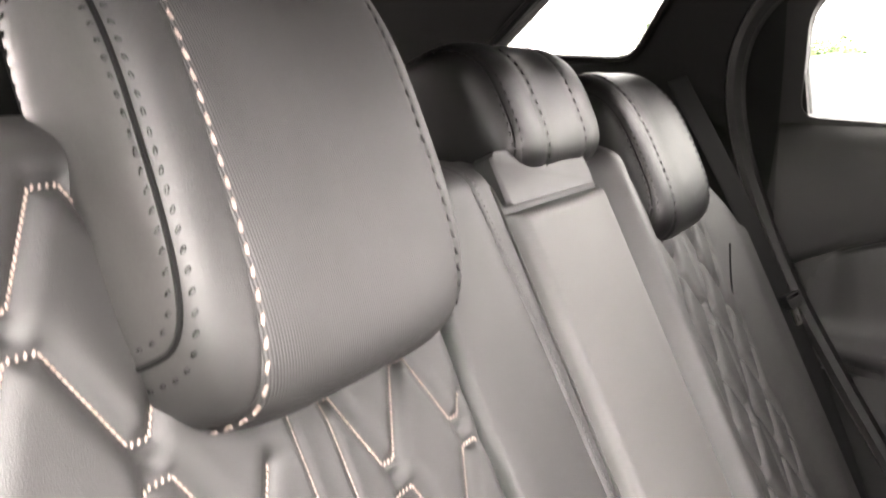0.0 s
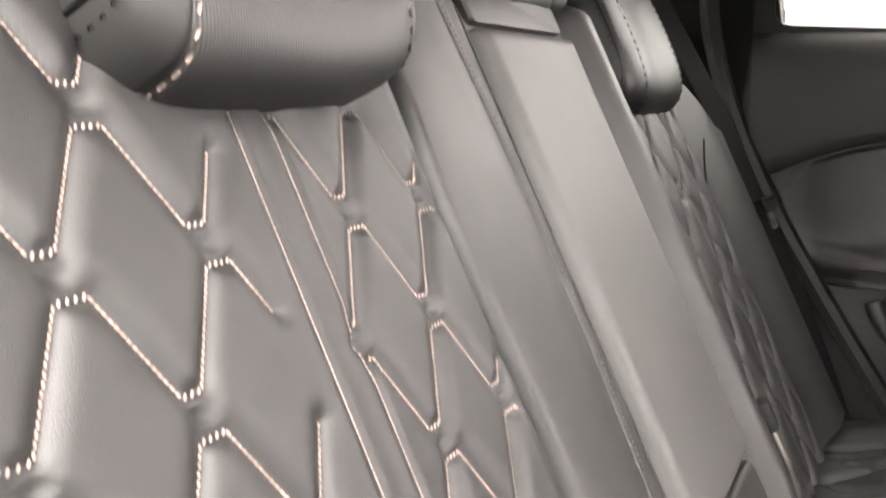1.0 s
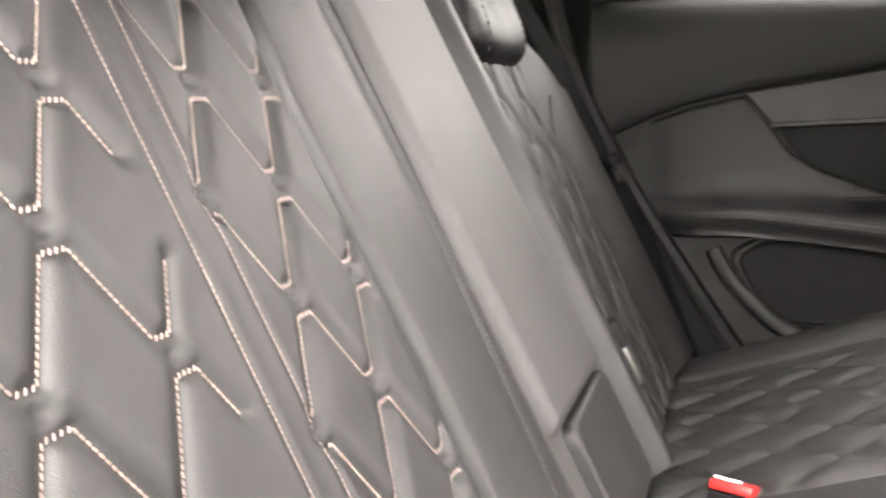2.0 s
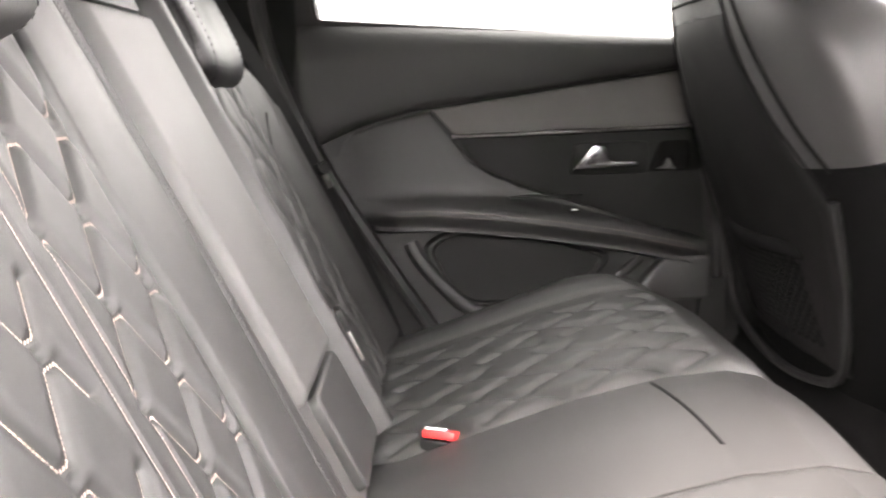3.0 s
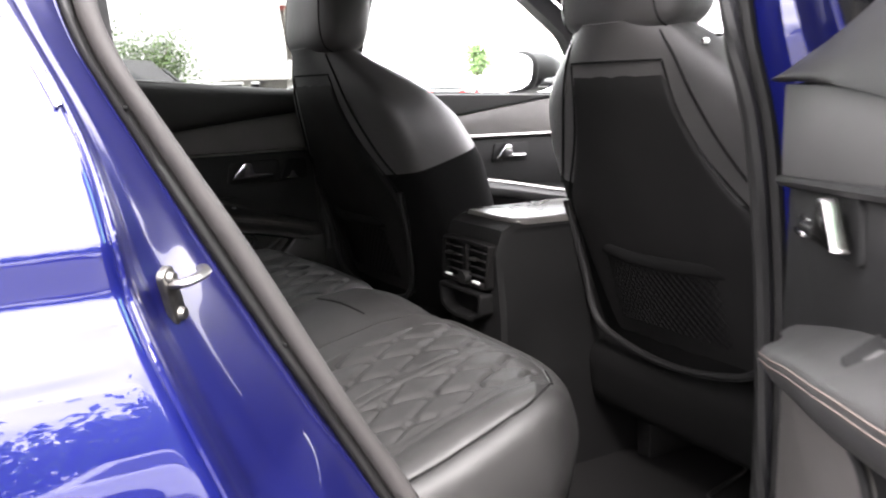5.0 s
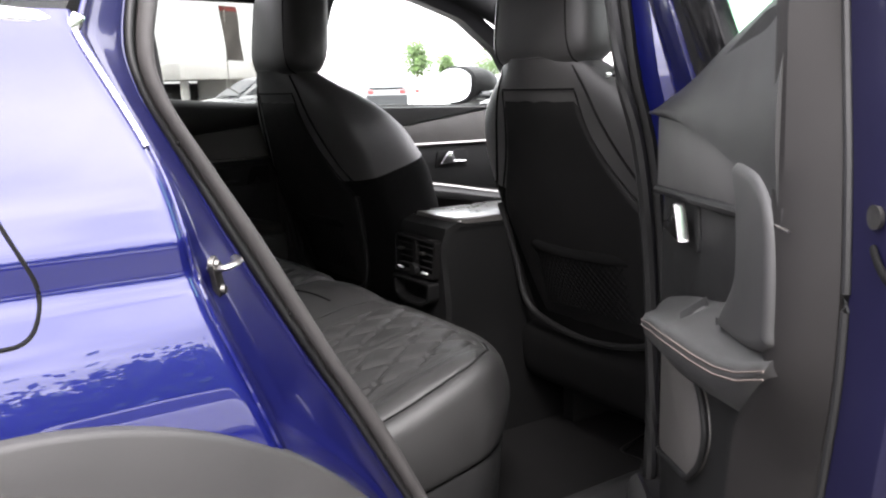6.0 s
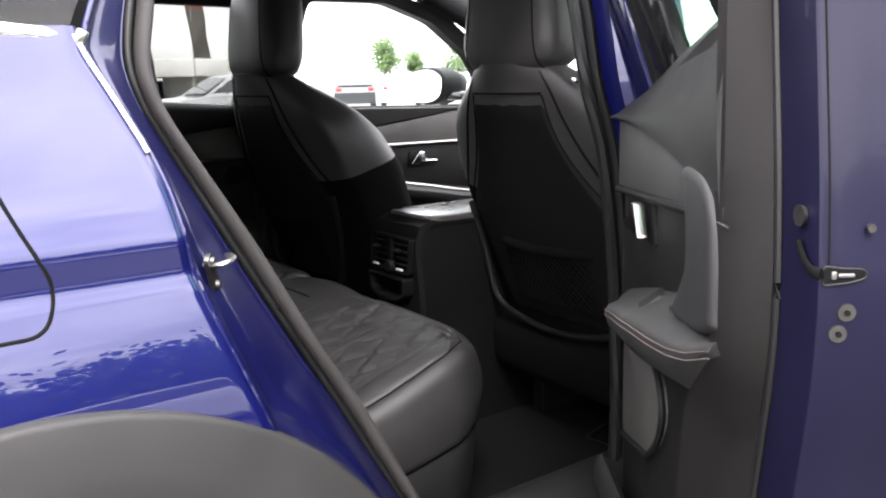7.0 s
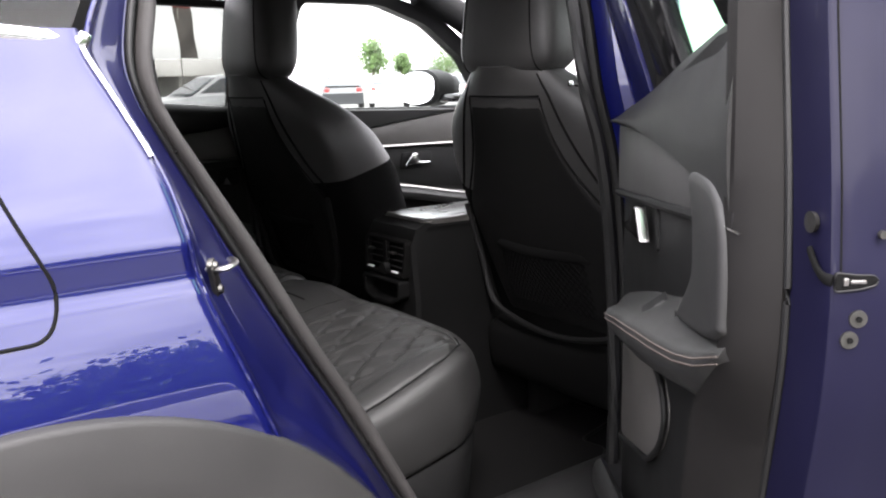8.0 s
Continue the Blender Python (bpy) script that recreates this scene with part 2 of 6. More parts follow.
def join(*bms):
    """One bmesh of several."""
    main = bms[0]
    for other in bms[1:]:
        me = bpy.data.meshes.new("joined")
        other.to_mesh(me)
        other.free()
        main.from_mesh(me)
        bpy.data.meshes.remove(me)
    return main


def block(sx, sy, sz, bevel=0.004, at=(0, 0, 0), turn=(0, 0, 0), segments=2):
    bm = bmesh.new()
    bmesh.ops.create_cube(bm, size=1.0, matrix=Matrix.Diagonal((sx, sy, sz, 1)))
    if bevel:
        bmesh.ops.bevel(bm, geom=bm.edges[:], offset=bevel, segments=segments, affect="EDGES", profile=0.5)
    bm.transform(pose(*at, *turn))
    return bm


def plate(outline, holes=(), axis="y", at=0.0, thick=0.02, bevel=0.0, segments=2):
    """A solid panel from an outline of (a, b) pairs: (x, z) for axis y, (y, z) for x, (x, y) for z."""
    put = {"y": lambda a, b: (a, at, b), "x": lambda a, b: (at, a, b), "z": lambda a, b: (a, b, at)}[axis]
    bm = bmesh.new()
    edges = []
    for loop in (outline, *holes):
        vs = [bm.verts.new(put(*p[:2])) for p in loop]
        edges += [bm.edges.new((vs[i], vs[(i + 1) % len(vs)])) for i in range(len(vs))]
    bmesh.ops.triangle_fill(bm, use_beauty=True, use_dissolve=False, edges=edges)
    faces = bm.faces[:]
    rim = [e for e in bm.edges if e.is_boundary]
    ext = bmesh.ops.extrude_face_region(bm, geom=faces)
    move = {"y": (0, thick, 0), "x": (thick, 0, 0), "z": (0, 0, thick)}[axis]
    bmesh.ops.translate(bm, vec=move, verts=[g for g in ext["geom"] if isinstance(g, bmesh.types.BMVert)])
    if bevel:
        rim = [e for e in rim if e.is_valid]
        bmesh.ops.bevel(bm, geom=rim, offset=bevel, segments=segments, affect="EDGES", profile=0.5)
    return bm


def resample_line(points, n):
    """Points at an even spacing along a smooth plan line of (x, y) pairs."""
    p = np.array([(q.x, q.y) for q in smooth([(a, b, 0) for a, b in points], 10)])
    s = np.concatenate([[0], np.cumsum(np.hypot(*np.diff(p, axis=0).T))])
    t = np.linspace(0, s[-1], n)
    return list(zip(np.interp(t, s, p[:, 0]), np.interp(t, s, p[:, 1])))


def curve2(points, n=6):
    """A closed smooth outline through (a, b) pairs."""
    return [(q[0], q[1]) for q in smooth([(a, b, 0) for a, b in points], n, closed=True)]


def rounded(points, r=0.02, n=4):
    """A closed outline with its corners rounded."""
    res = []
    m = len(points)
    for i in range(m):
        a, b, c = Vector(points[i - 1]), Vector(points[i]), Vector(points[(i + 1) % m])
        k = min(r, (a - b).length * 0.45, (c - b).length * 0.45)
        p, q = b + (a - b).normalized() * k, b + (c - b).normalized() * k
        for j in range(n + 1):
            t = j / n
            res.append(tuple(p * (1 - t) ** 2 + b * 2 * t * (1 - t) + q * t * t))
    return res


def soften(values, n=9):
    k = np.exp(-np.linspace(-2, 2, n) ** 2)
    return np.convolve(np.pad(np.asarray(values, float), n // 2, mode="edge"), k / k.sum(), mode="valid")


# ---- rear bench: frames of the backrests and cushions ----
SLOPE = 0.46
SO = np.array([0.212, 0.0, 1.115])
SN = np.array([1.0, 0.0, SLOPE]) / math.hypot(1, SLOPE)
SS = np.array([-SN[2], 0.0, SN[0]])


def on_back(y, v, h):
    """World points of the backrest: y across, v up along the slope, h out of it."""
    y, v, h = np.broadcast_arrays(np.asarray(y, float), v, h)
    return SO + SS * v[..., None] + SN * h[..., None] + np.array([0, 1.0, 0]) * y[..., None]


def cushion_z(x):
    return np.interp(x, [0.30, 0.42, 0.52, 0.62, 0.72, 0.79, 0.83, 0.855, 0.868, 0.872], [0.672, 0.690, 0.722, 0.754, 0.776, 0.781, 0.772, 0.745, 0.712, 0.668])


# ---- quilting: zigzag rows of stitches ----
def zigzag(groups, rows, top, cell=0.066, row=0.0587, rise=0.042, step=0.034, lean=0.0245, flip=1.0):
    """Segments of the sewn lines (a0, b0, a1, b1) for column groups (first, low, high), and the pinched spots; odd rows stand a step aside."""
    segs, pinches = [], []
    for first, low, high in groups:
        for r in rows:
            b = top - row * r
            shift = step * (r % 2)
            for k in range(-5, 6):
                a = first + shift + cell * k
                pts = [(a - lean, b - rise), (a, b), (a + 0.19 * cell, b), (a + 0.48 * cell, b - rise), (a + cell - lean, b - rise)]
                if low - 0.004 < a + 0.55 * cell < high + 0.004:
                    pinches.append((flip * (a + 0.56 * cell), b - rise - (row - rise) * 0.5))
                for (p, q), (s, t) in zip(pts, pts[1:]):
                    if max(p, s) < low or min(p, s) > high:
                        continue
                    if abs(s - p) > 1e-9:
                        u0, u1 = sorted(((low - p) / (s - p), (high - p) / (s - p)))
                        u0, u1 = max(0.0, u0), min(1.0, u1)
                        if u1 <= u0:
                            continue
                        p, q, s, t = p + (s - p) * u0, q + (t - q) * u0, p + (s - p) * u1, q + (t - q) * u1
                    segs.append((flip * p, q, flip * s, t))
    return np.array(segs), np.array(pinches)


def line_distance(A, B, segs):
    d = np.full(A.shape, 1.0)
    for a0, b0, a1, b1 in segs:
        da, db = a1 - a0, b1 - b0
        n = da * da + db * db + 1e-12
        t = np.clip(((A - a0) * da + (B - b0) * db) / n, 0, 1)
        np.minimum(d, np.hypot(A - a0 - t * da, B - b0 - t * db), out=d)
    return d


def quilt(A, B, segs, pinches, low, high, soft=0.0065):
    """Relief of the quilting: puffed fields, sewn valleys and deep pinches."""
    d = line_distance(A, B, segs)
    h = 0.0036 * (1 - np.exp(-(d / soft) ** 2)) - 0.0020 * np.exp(-(d / 0.0022) ** 2)
    for a, b in pinches:
        h -= 0.0055 * np.exp(-((A - a) / 0.0072) ** 2 - ((B - b) / 0.0042) ** 2)
    edge = np.clip((A - low) / 0.012, 0, 1) * np.clip((high - A) / 0.012, 0, 1)
    return h * edge


def groove(A, centre, width, depth):
    return -depth * np.exp(-((A - centre) / width) ** 2)


def stitches(name, surface, lines, mat, parent, pitch=0.0029, length=0.0031, width=0.0012, lean=None, lift=0.0009):
    """Single thread stitches along lines of (a, b) pairs, laid on surface(a, b) -> points."""
    a_all, b_all, ang = [], [], []
    for a0, b0, a1, b1 in lines:
        span = math.hypot(a1 - a0, b1 - b0)
        n = max(1, int(span / pitch))
        t = (np.arange(n) + 0.5) / n
        a_all.append(a0 + (a1 - a0) * t)
        b_all.append(b0 + (b1 - b0) * t)
        run = math.atan2(b1 - b0, a1 - a0)
        ang.append(np.full(n, run if lean is None else lean(run)))
    a, b, g = np.concatenate(a_all), np.concatenate(b_all), np.concatenate(ang)
    e = 0.0006
    P = surface(a, b)
    U, V = (surface(a + e, b) - P) / e, (surface(a, b + e) - P) / e
    U /= np.linalg.norm(U, axis=1)[:, None]
    N = np.cross(U, V)
    N /= np.linalg.norm(N, axis=1)[:, None]
    V = np.cross(N, U)
    D = U * np.cos(g)[:, None] + V * np.sin(g)[:, None]
    W = np.cross(N, D)
    P = P + N * lift
    shape = [(-1, 0, -0.6), (-0.55, 1, 0), (-0.55, -1, 0), (-0.5, 0, 1), (0.55, 1, 0), (0.55, -1, 0), (0.5, 0, 1), (1, 0, -0.6)]
    verts = np.stack([P + D * (length / 2 * p) + W * (width / 2 * q) + N * (width / 2 * s) for p, q, s in shape], 1).reshape(-1, 3)
    tri = [(0, 3, 1), (0, 2, 3), (1, 3, 6), (1, 6, 4), (3, 2, 5), (3, 5, 6), (4, 6, 7), (6, 5, 7)]
    if np.dot(np.cross(D[0], W[0]), N[0]) < 0:
        tri = [t[::-1] for t in tri]
    faces = (np.array(tri)[None] + 8 * np.arange(len(P))[:, None, None]).reshape(-1, 3).tolist()
    return tagged(from_arrays(name, verts, faces, mat, parent), kind="stuff")


# ---- rear bench ----
bench = thing("rear_bench_seat", (0.55, 0, 0.42), "black leather rear bench with quilted diamond stitching in copper thread", "car seat")

right_segs, right_pinch = zigzag([(-0.407, -0.484, -0.349), (-0.2475, -0.3065, -0.200)], range(-2, 8), 0.0165)
cols = [(-0.332, 0.15, -0.338, -0.40), (-0.3095, 0.15, -0.3135, -0.40)]


def stitch_y(v):
    """The double seam beside the armrest bows a little."""
    return np.interp(v, [-0.36, -0.28, -0.15, 0.0, 0.10], [-0.100, -0.090, -0.080, -0.085, -0.096])


def right_h(y, v):
    h = quilt(y, v, right_segs, right_pinch, -0.492, -0.192)
    for a0, b0, a1, b1 in cols:
        mid = a0 + (a1 - a0) * (v - b0) / (b1 - b0)
        h += groove(y, mid, 0.0022, 0.002) + 0.001 * np.exp(-((y - mid) / 0.008) ** 2)
    h += groove(y, -0.188 + 0.003 * np.sin(v * 22), 0.0042, 0.014) + 0.005 * np.exp(-((y + 0.137) / 0.05) ** 4)
    h += groove(y, stitch_y(v), 0.0016, 0.002) + 0.0020 * np.exp(-((y + 0.070) / 0.012) ** 2)
    wing = np.clip((-0.486 - y) / 0.08, 0, 1)
    h += 0.030 * np.sin(wing * math.pi / 2) ** 2 + groove(y, -0.488, 0.004, 0.006)
    h -= np.clip((-0.575 - y) / 0.05, 0, 1) ** 2 * 0.10
    h -= np.clip((y + 0.070) / 0.010, 0, 1) ** 2 * 0.012
    h -= np.clip((v - 0.095 - 0.045 * np.clip((-0.22 - y) / 0.12, 0, 1)) / 0.04, 0, 1) ** 2 * 0.045
    return h


def backrest(name, y0, y1, v0, v1, height, step, parent, mat=LEATHER, label="", depth=0.11):
    nu, nv = int((y1 - y0) / step) + 2, int((v1 - v0) / step) + 2
    Y, V = np.meshgrid(np.linspace(y0, y1, nu), np.linspace(v0, v1, nv), indexing="ij")
    P = on_back(Y, V, height(Y, V))
    back = on_back(Y, V, np.minimum(height(Y, V) - 0.01, -depth))
    verts, faces = sheet(P, back)
    return from_arrays(name, verts, faces, mat, parent, label, angle=70)


backrest("right_backrest", -0.625, -0.060, -0.44, 0.175, right_h, 0.0018, bench, label="quilted leather backrest with two sewn ribs")
stitches("stitching", lambda y, v: on_back(y, v, right_h(y, v)), right_segs, THREAD, bench, lean=lambda run: 1.25 if abs(math.sin(run)) < 0.2 else (run if run > 0 else run + math.pi) * 0.6 + 0.4 * 1.9)
stitches("rib_stitching", lambda y, v: on_back(y, v, right_h(y, v)), cols, THREAD, bench, pitch=0.003, length=0.0029, width=0.0007)
stitches("seam_stitching", lambda y, v: on_back(y, v, right_h(y, v)), [(float(stitch_y(a)) + o, a, float(stitch_y(b)) + o, b) for o in (-0.004, 0.004) for a, b in zip(np.linspace(0.11, -0.38, 24), np.linspace(0.11, -0.40, 25)[1:])], THREAD_DARK, bench, pitch=0.004, length=0.003)

left_segs, left_pinch = zigzag([(-0.395, -0.424, -0.330), (-0.247, -0.305, -0.205)], range(-2, 8), 0.017, cell=0.062, row=0.058, step=0.032, flip=-1.0)


def left_h(y, v):
    h = 0.008 - 0.014 * np.clip((y - 0.19) / 0.05, 0, 1) + 1.5 * quilt(y, v, left_segs, left_pinch, 0.198, 0.430)
    h += groove(y, 0.190, 0.006, 0.030) + 0.013 * np.exp(-((y - 0.160) / 0.016) ** 4)
    h += groove(y, 0.320, 0.003, 0.002)
    h += 0.018 * np.sin(np.clip((y - 0.430) / 0.09, 0, 1) * math.pi / 2) ** 2 + groove(y, 0.430, 0.004, 0.006)
    h -= np.clip((y - 0.555) / 0.05, 0, 1.4) ** 2 * 0.10
    h -= np.clip((0.142 - y) / 0.012, 0, 1) ** 2 * 0.02
    h -= np.clip((v - 0.085 + 0.13 * np.clip((y - 0.44) / 0.10, 0, 1)) / 0.04, 0, 2.2) ** 2 * 0.045
    return h


backrest("left_backrest", 0.130, 0.625, -0.44, 0.125, left_h, 0.0026, bench, label="quilted leather backrest beside the armrest")
stitches("stitching", lambda y, v: on_back(y, v, left_h(y, v)), left_segs, THREAD, bench, lean=lambda run: 1.25 if abs(math.sin(run)) < 0.2 else (run if run > 0 else run + math.pi) * 0.6 + 0.4 * 1.9)

crease = [(0.478 - 0.065 * k, -0.045 - 0.085 * k) for k in np.linspace(0, 1, 9)]
part("bolster_crease", tube([tuple(on_back(a, b, left_h(a, b) + 0.0004)) for a, b in crease], 0.0014, 6), SEAM_DARK, bench)


def middle_h(y, v):
    h = 0.0 + 0 * y
    h -= np.clip((v - 0.085) / 0.04, 0, 1) ** 2 * 0.03
    return h


backrest("middle_backrest", -0.061, 0.131, -0.44, 0.125, middle_h, 0.006, bench, LEATHER_SMOOTH)


ARM_Y, ARM_W, ARM_V0, ARM_V1 = 0.031, 0.091, -0.318, 0.072


def armrest_h(y, v):
    w = y - ARM_Y
    edge = np.minimum(np.minimum(w + ARM_W, ARM_W - w), np.minimum(v - ARM_V0, ARM_V1 - v))
    h = 0.012 + 0.007 * np.sqrt(np.clip(edge / 0.009, 0, 1)) + 0.003 * np.cos(w * 12) - 0.008
    return h


backrest("folding_armrest", ARM_Y - ARM_W, ARM_Y + ARM_W, ARM_V0, ARM_V1, armrest_h, 0.004, bench, LEATHER_SMOOTH, "plain smooth leather fold-down armrest", depth=0.02)
pad = rounded([(-0.090, 0.077), (0.088, 0.077), (0.086, 0.118), (-0.088, 0.118)], 0.008)
part("armrest_top_pad", mesh_of(*loft([[tuple(on_back(ARM_Y + a * k, b + dv, h)) for a, b in pad] for h, k, dv in ((-0.01, 1, 0), (0.004, 1, 0), (0.006, 0.97, 0))])), LEATHER, bench)
flap = rounded([(-0.060, -0.324), (0.089, -0.321), (0.090, -0.43), (-0.060, -0.43)], 0.014)
part("armrest_pull_flap", mesh_of(*loft([[tuple(on_back(ARM_Y + a * k, -0.37 + (b + 0.37) * k, h)) for a, b in flap] for h, k in ((-0.01, 1), (0.005, 1), (0.009, 0.985), (0.0105, 0.95), (0.011, 0.88))])), LEATHER, bench)


def headrest(yc, v0, v1, half, off, depth, mat_front, seam, name="headrest", shear=0.0, wrap=None, thread=None, round_side=0.42):
    """A padded headrest: side wraps and a front panel parted by sewn seams; v0, v1: its foot and top."""
    vm, hv = (v0 + v1) / 2, (v1 - v0) / 2
    e1, e2 = round_side, 0.55

    def shell(eta, om):
        se, ce = np.sin(eta), np.clip(np.cos(eta), 0, 1)
        y = np.sign(se) * np.abs(se) ** e1 * half
        r = ce ** e1
        co, so = np.cos(om), np.sin(om)
        v = vm + hv * r * np.sign(co) * np.abs(co) ** e2
        h = off - depth / 2 + depth / 2 * r * np.sign(so) * np.abs(so) ** e2
        h = h - 0.006 * np.exp(-(y / 0.05) ** 2) * (so > 0) * np.abs(so)
        h = h - np.clip((v - vm) / hv, 0, 1) ** 2 * 0.018
        return on_back(yc + y + shear * (v - v0) / (v1 - v0), v, h)

    es = math.asin(seam ** (1 / e1))
    om = np.linspace(0, 2 * math.pi, 97)
    spans = [("side_wrap", -math.pi / 2 + 1e-9, -es, wrap or LEATHER_SHADED), ("front_panel", -es, es, mat_front), ("side_wrap", es, math.pi / 2 - 1e-9, wrap or LEATHER_SHADED)]
    main = None
    for nm, a, b, mat in spans:
        eta = a + (b - a) * np.linspace(0, 1, 33)
        E, O = np.meshgrid(eta, om, indexing="ij")
        P = shell(E, O)
        # the seams draw the cover in
        centre = on_back(yc + shear * 0.5 + 0 * E, vm, off - depth / 2)
        pull = 0.018 * np.exp(-((np.abs(E) - es) / 0.035) ** 2) + 0.030 * np.exp(-((np.abs(E) - es - 0.62) / 0.028) ** 2)
        axis = centre + (P - centre) * np.array([0, 1.0, 0])
        P = P + (axis - P) * pull[..., None]
        verts, faces = sheet(P)
        ob = from_arrays(name if main is None else nm, verts, faces, mat, bench if main is None else main, angle=80)
        main = main or ob
    surf = lambda a, b: shell(a, b)

    def even_ring(eta, pitch):
        """Stitches at an even pitch round the shell at one station."""
        o = np.linspace(0, 2 * math.pi, 1500)
        p = shell(np.full_like(o, eta), o)
        run = np.concatenate([[0], np.cumsum(np.linalg.norm(np.diff(p, axis=0), axis=1))])
        marks = np.interp(np.arange(0, run[-1], pitch), run, o)
        return [(eta, q, eta, q + 0.001) for q in marks]

    for sgn in (-1, 1):
        ring = even_ring(sgn * (es - 0.012), 0.0088)
        stitches("seam_stitching", surf, ring, thread if thread and sgn < 0 else THREAD_DARK, main, pitch=1.0, length=0.0056, width=0.0021, lift=-0.0006)
        for k in (0.52, 0.72):
            ring = even_ring(sgn * (es + k), 0.0075)
            stitches("side_stitching", surf, ring, SEAM_DARK, main, pitch=1.0, length=0.0036, width=0.0016, lift=-0.0004)
        ring = shell(np.full(120, sgn * (es + 0.62)), np.linspace(0, 2 * math.pi, 120))
        mid = on_back(yc + shear * 0.5, vm, off - depth / 2)
        part("side_seam", tube([tuple(p + (mid - p) * np.array([0.026, 0, 0.026])) for p in ring], 0.0014, 6), SEAM_DARK, main)
    for dy in (-half * 0.45, half * 0.45):
        part("headrest_post", tube([tuple(on_back(yc + dy, v, -0.035)) for v in (0.03, v0 + 0.05)], 0.006, 10), CHROME, main)
    return main


headrest(-0.301, 0.018, 0.262, 0.102, 0.054, 0.088, LEATHER_RIB, 0.735, shear=0.026, wrap=LEATHER, thread=THREAD, round_side=0.43)
# the next two carry their shade in a darker leather colour
headrest(0.072, 0.092, 0.222, 0.108, 0.022, 0.12, LEATHER_SHADED, 0.40)
headrest(0.330, -0.004, 0.196, 0.114, 0.030, 0.105, LEATHER_SHADED, 0.66)

# ---- rear bench cushions ----
cush_segs, cush_pinch = zigzag([(-0.413, -0.502, -0.383), (-0.305, -0.350, -0.195)], range(0, 9), 0.009, cell=0.075, row=0.0565, rise=0.039, step=0.037, lean=0.022)


def front_in(y, x):
    """The bench's front edge draws back towards the doors."""
    edge = 0.872 - 0.165 * np.clip((np.abs(y) - 0.33) / 0.30, 0, 1.05) ** 2.5
    return x - (0.872 - edge) * np.clip((x - 0.56) / 0.30, 0, 1) ** 1.6


# plan of the right cushion's side and front
side_plan = resample_line([(0.44, -0.626), (0.58, -0.632), (0.66, -0.632), (0.708, -0.627), (0.750, -0.604), (0.788, -0.568), (0.824, -0.523), (0.852, -0.468), (0.870, -0.40), (0.876, -0.30), (0.878, -0.20), (0.878, -0.118)], 110)
SIDE_SEGS = [(*a, *b) for a, b in zip(side_plan[:-1:3], side_plan[3::3])]


def cushion(name, y0, y1, step, relief, parent, mat=LEATHER, label="", flat_front=False):
    nu, nv = int((y1 - y0) / step) + 2, 150 if step > 0.0025 else 230
    t = np.linspace(0, 1, nv)
    arc = np.concatenate([np.linspace(0.33, 0.80, 1200), 0.80 + 0.072 * np.sin(np.linspace(0, math.pi / 2, 500)) ** 1.0])
    zz = cushion_z(arc)
    ln = np.concatenate([[0], np.cumsum(np.hypot(np.diff(arc), np.diff(zz)))])
    xs = np.interp(t * ln[-1], ln, arc)
    Y, X = np.meshgrid(np.linspace(y0, y1, nu), xs, indexing="ij")
    Z = cushion_z(np.minimum(X, 0.838) if flat_front else X) + relief(Y, X)
    F = front_in(Y, X)
    if flat_front:
        Z = Z - np.clip((0.032 - line_distance(F, Y, SIDE_SEGS)) / 0.016, 0, 1) ** 1.5 * 0.030
    P = np.stack([F, Y, Z], -1)
    back = np.stack([F * 0.92 + 0.024, Y * 0.945, np.minimum(Z - 0.02, 0.655 + 0 * Z)], -1)
    verts, faces = sheet(P, back)
    return from_arrays(name, verts, faces, mat, parent, label, angle=75)


def right_c(y, x):
    fade = np.clip((x - 0.36) / 0.03, 0, 1) * np.clip((0.83 - x) / 0.03, 0, 1)
    h = quilt(y, x - 0.80, cush_segs, cush_pinch, -0.514, -0.185, 0.008) * fade * 1.05
    h += (groove(y, -0.356, 0.003, 0.002) + groove(y, -0.377, 0.003, 0.002)) * fade + groove(y, -0.530, 0.006, 0.003)
    h += 0.017 * np.exp(-((y + 0.572) / 0.036) ** 2)
    h -= np.clip((-0.592 - y) / 0.030, 0, 1) ** 2 * 0.020
    h -= np.clip((y + 0.128) / 0.008, 0, 1) ** 2 * 0.006
    return h


right_cushion = cushion("right_cushion", -0.622, -0.120, 0.0022, right_c, bench, label="quilted leather seat cushion with a plain side bolster", flat_front=True)
c_surf = lambda y, b: np.stack([front_in(y, b + 0.80), y, cushion_z(b + 0.80) + right_c(y, b + 0.80)], -1)
stitches("stitching", c_surf, [s for s in cush_segs if s[1] > -0.42 and s[3] > -0.42], THREAD, bench, lean=lambda run: run + 0.6)


for p, q, r, t in cush_segs:
    if min(q, t) > -0.42 and max(q, t) < 0.03:
        k = np.linspace(0, 1, 6)
        pts = c_surf(p + (r - p) * k, q + (t - q) * k)
        part("quilt_seam", tube([(a, b, c - 0.0002) for a, b, c in pts], 0.0011, 5), SEAM_DARK, right_cushion)


def left_c(y, x):
    fade = np.clip((x - 0.36) / 0.03, 0, 1) * np.clip((0.83 - x) / 0.03, 0, 1)
    h = quilt(-y - 0.055, x - 0.775, cush_segs, cush_pinch, -0.514, -0.185, 0.008) * fade * 1.25
    h += groove(y, 0.486, 0.006, 0.005) + 0.014 * np.exp(-((y - 0.535) / 0.05) ** 2) + 0.006
    h -= np.clip((y - 0.585) / 0.05, 0, 1) ** 2 * 0.11
    return h - np.clip((0.160 - y) / 0.033, 0, 1) ** 2 * 0.016


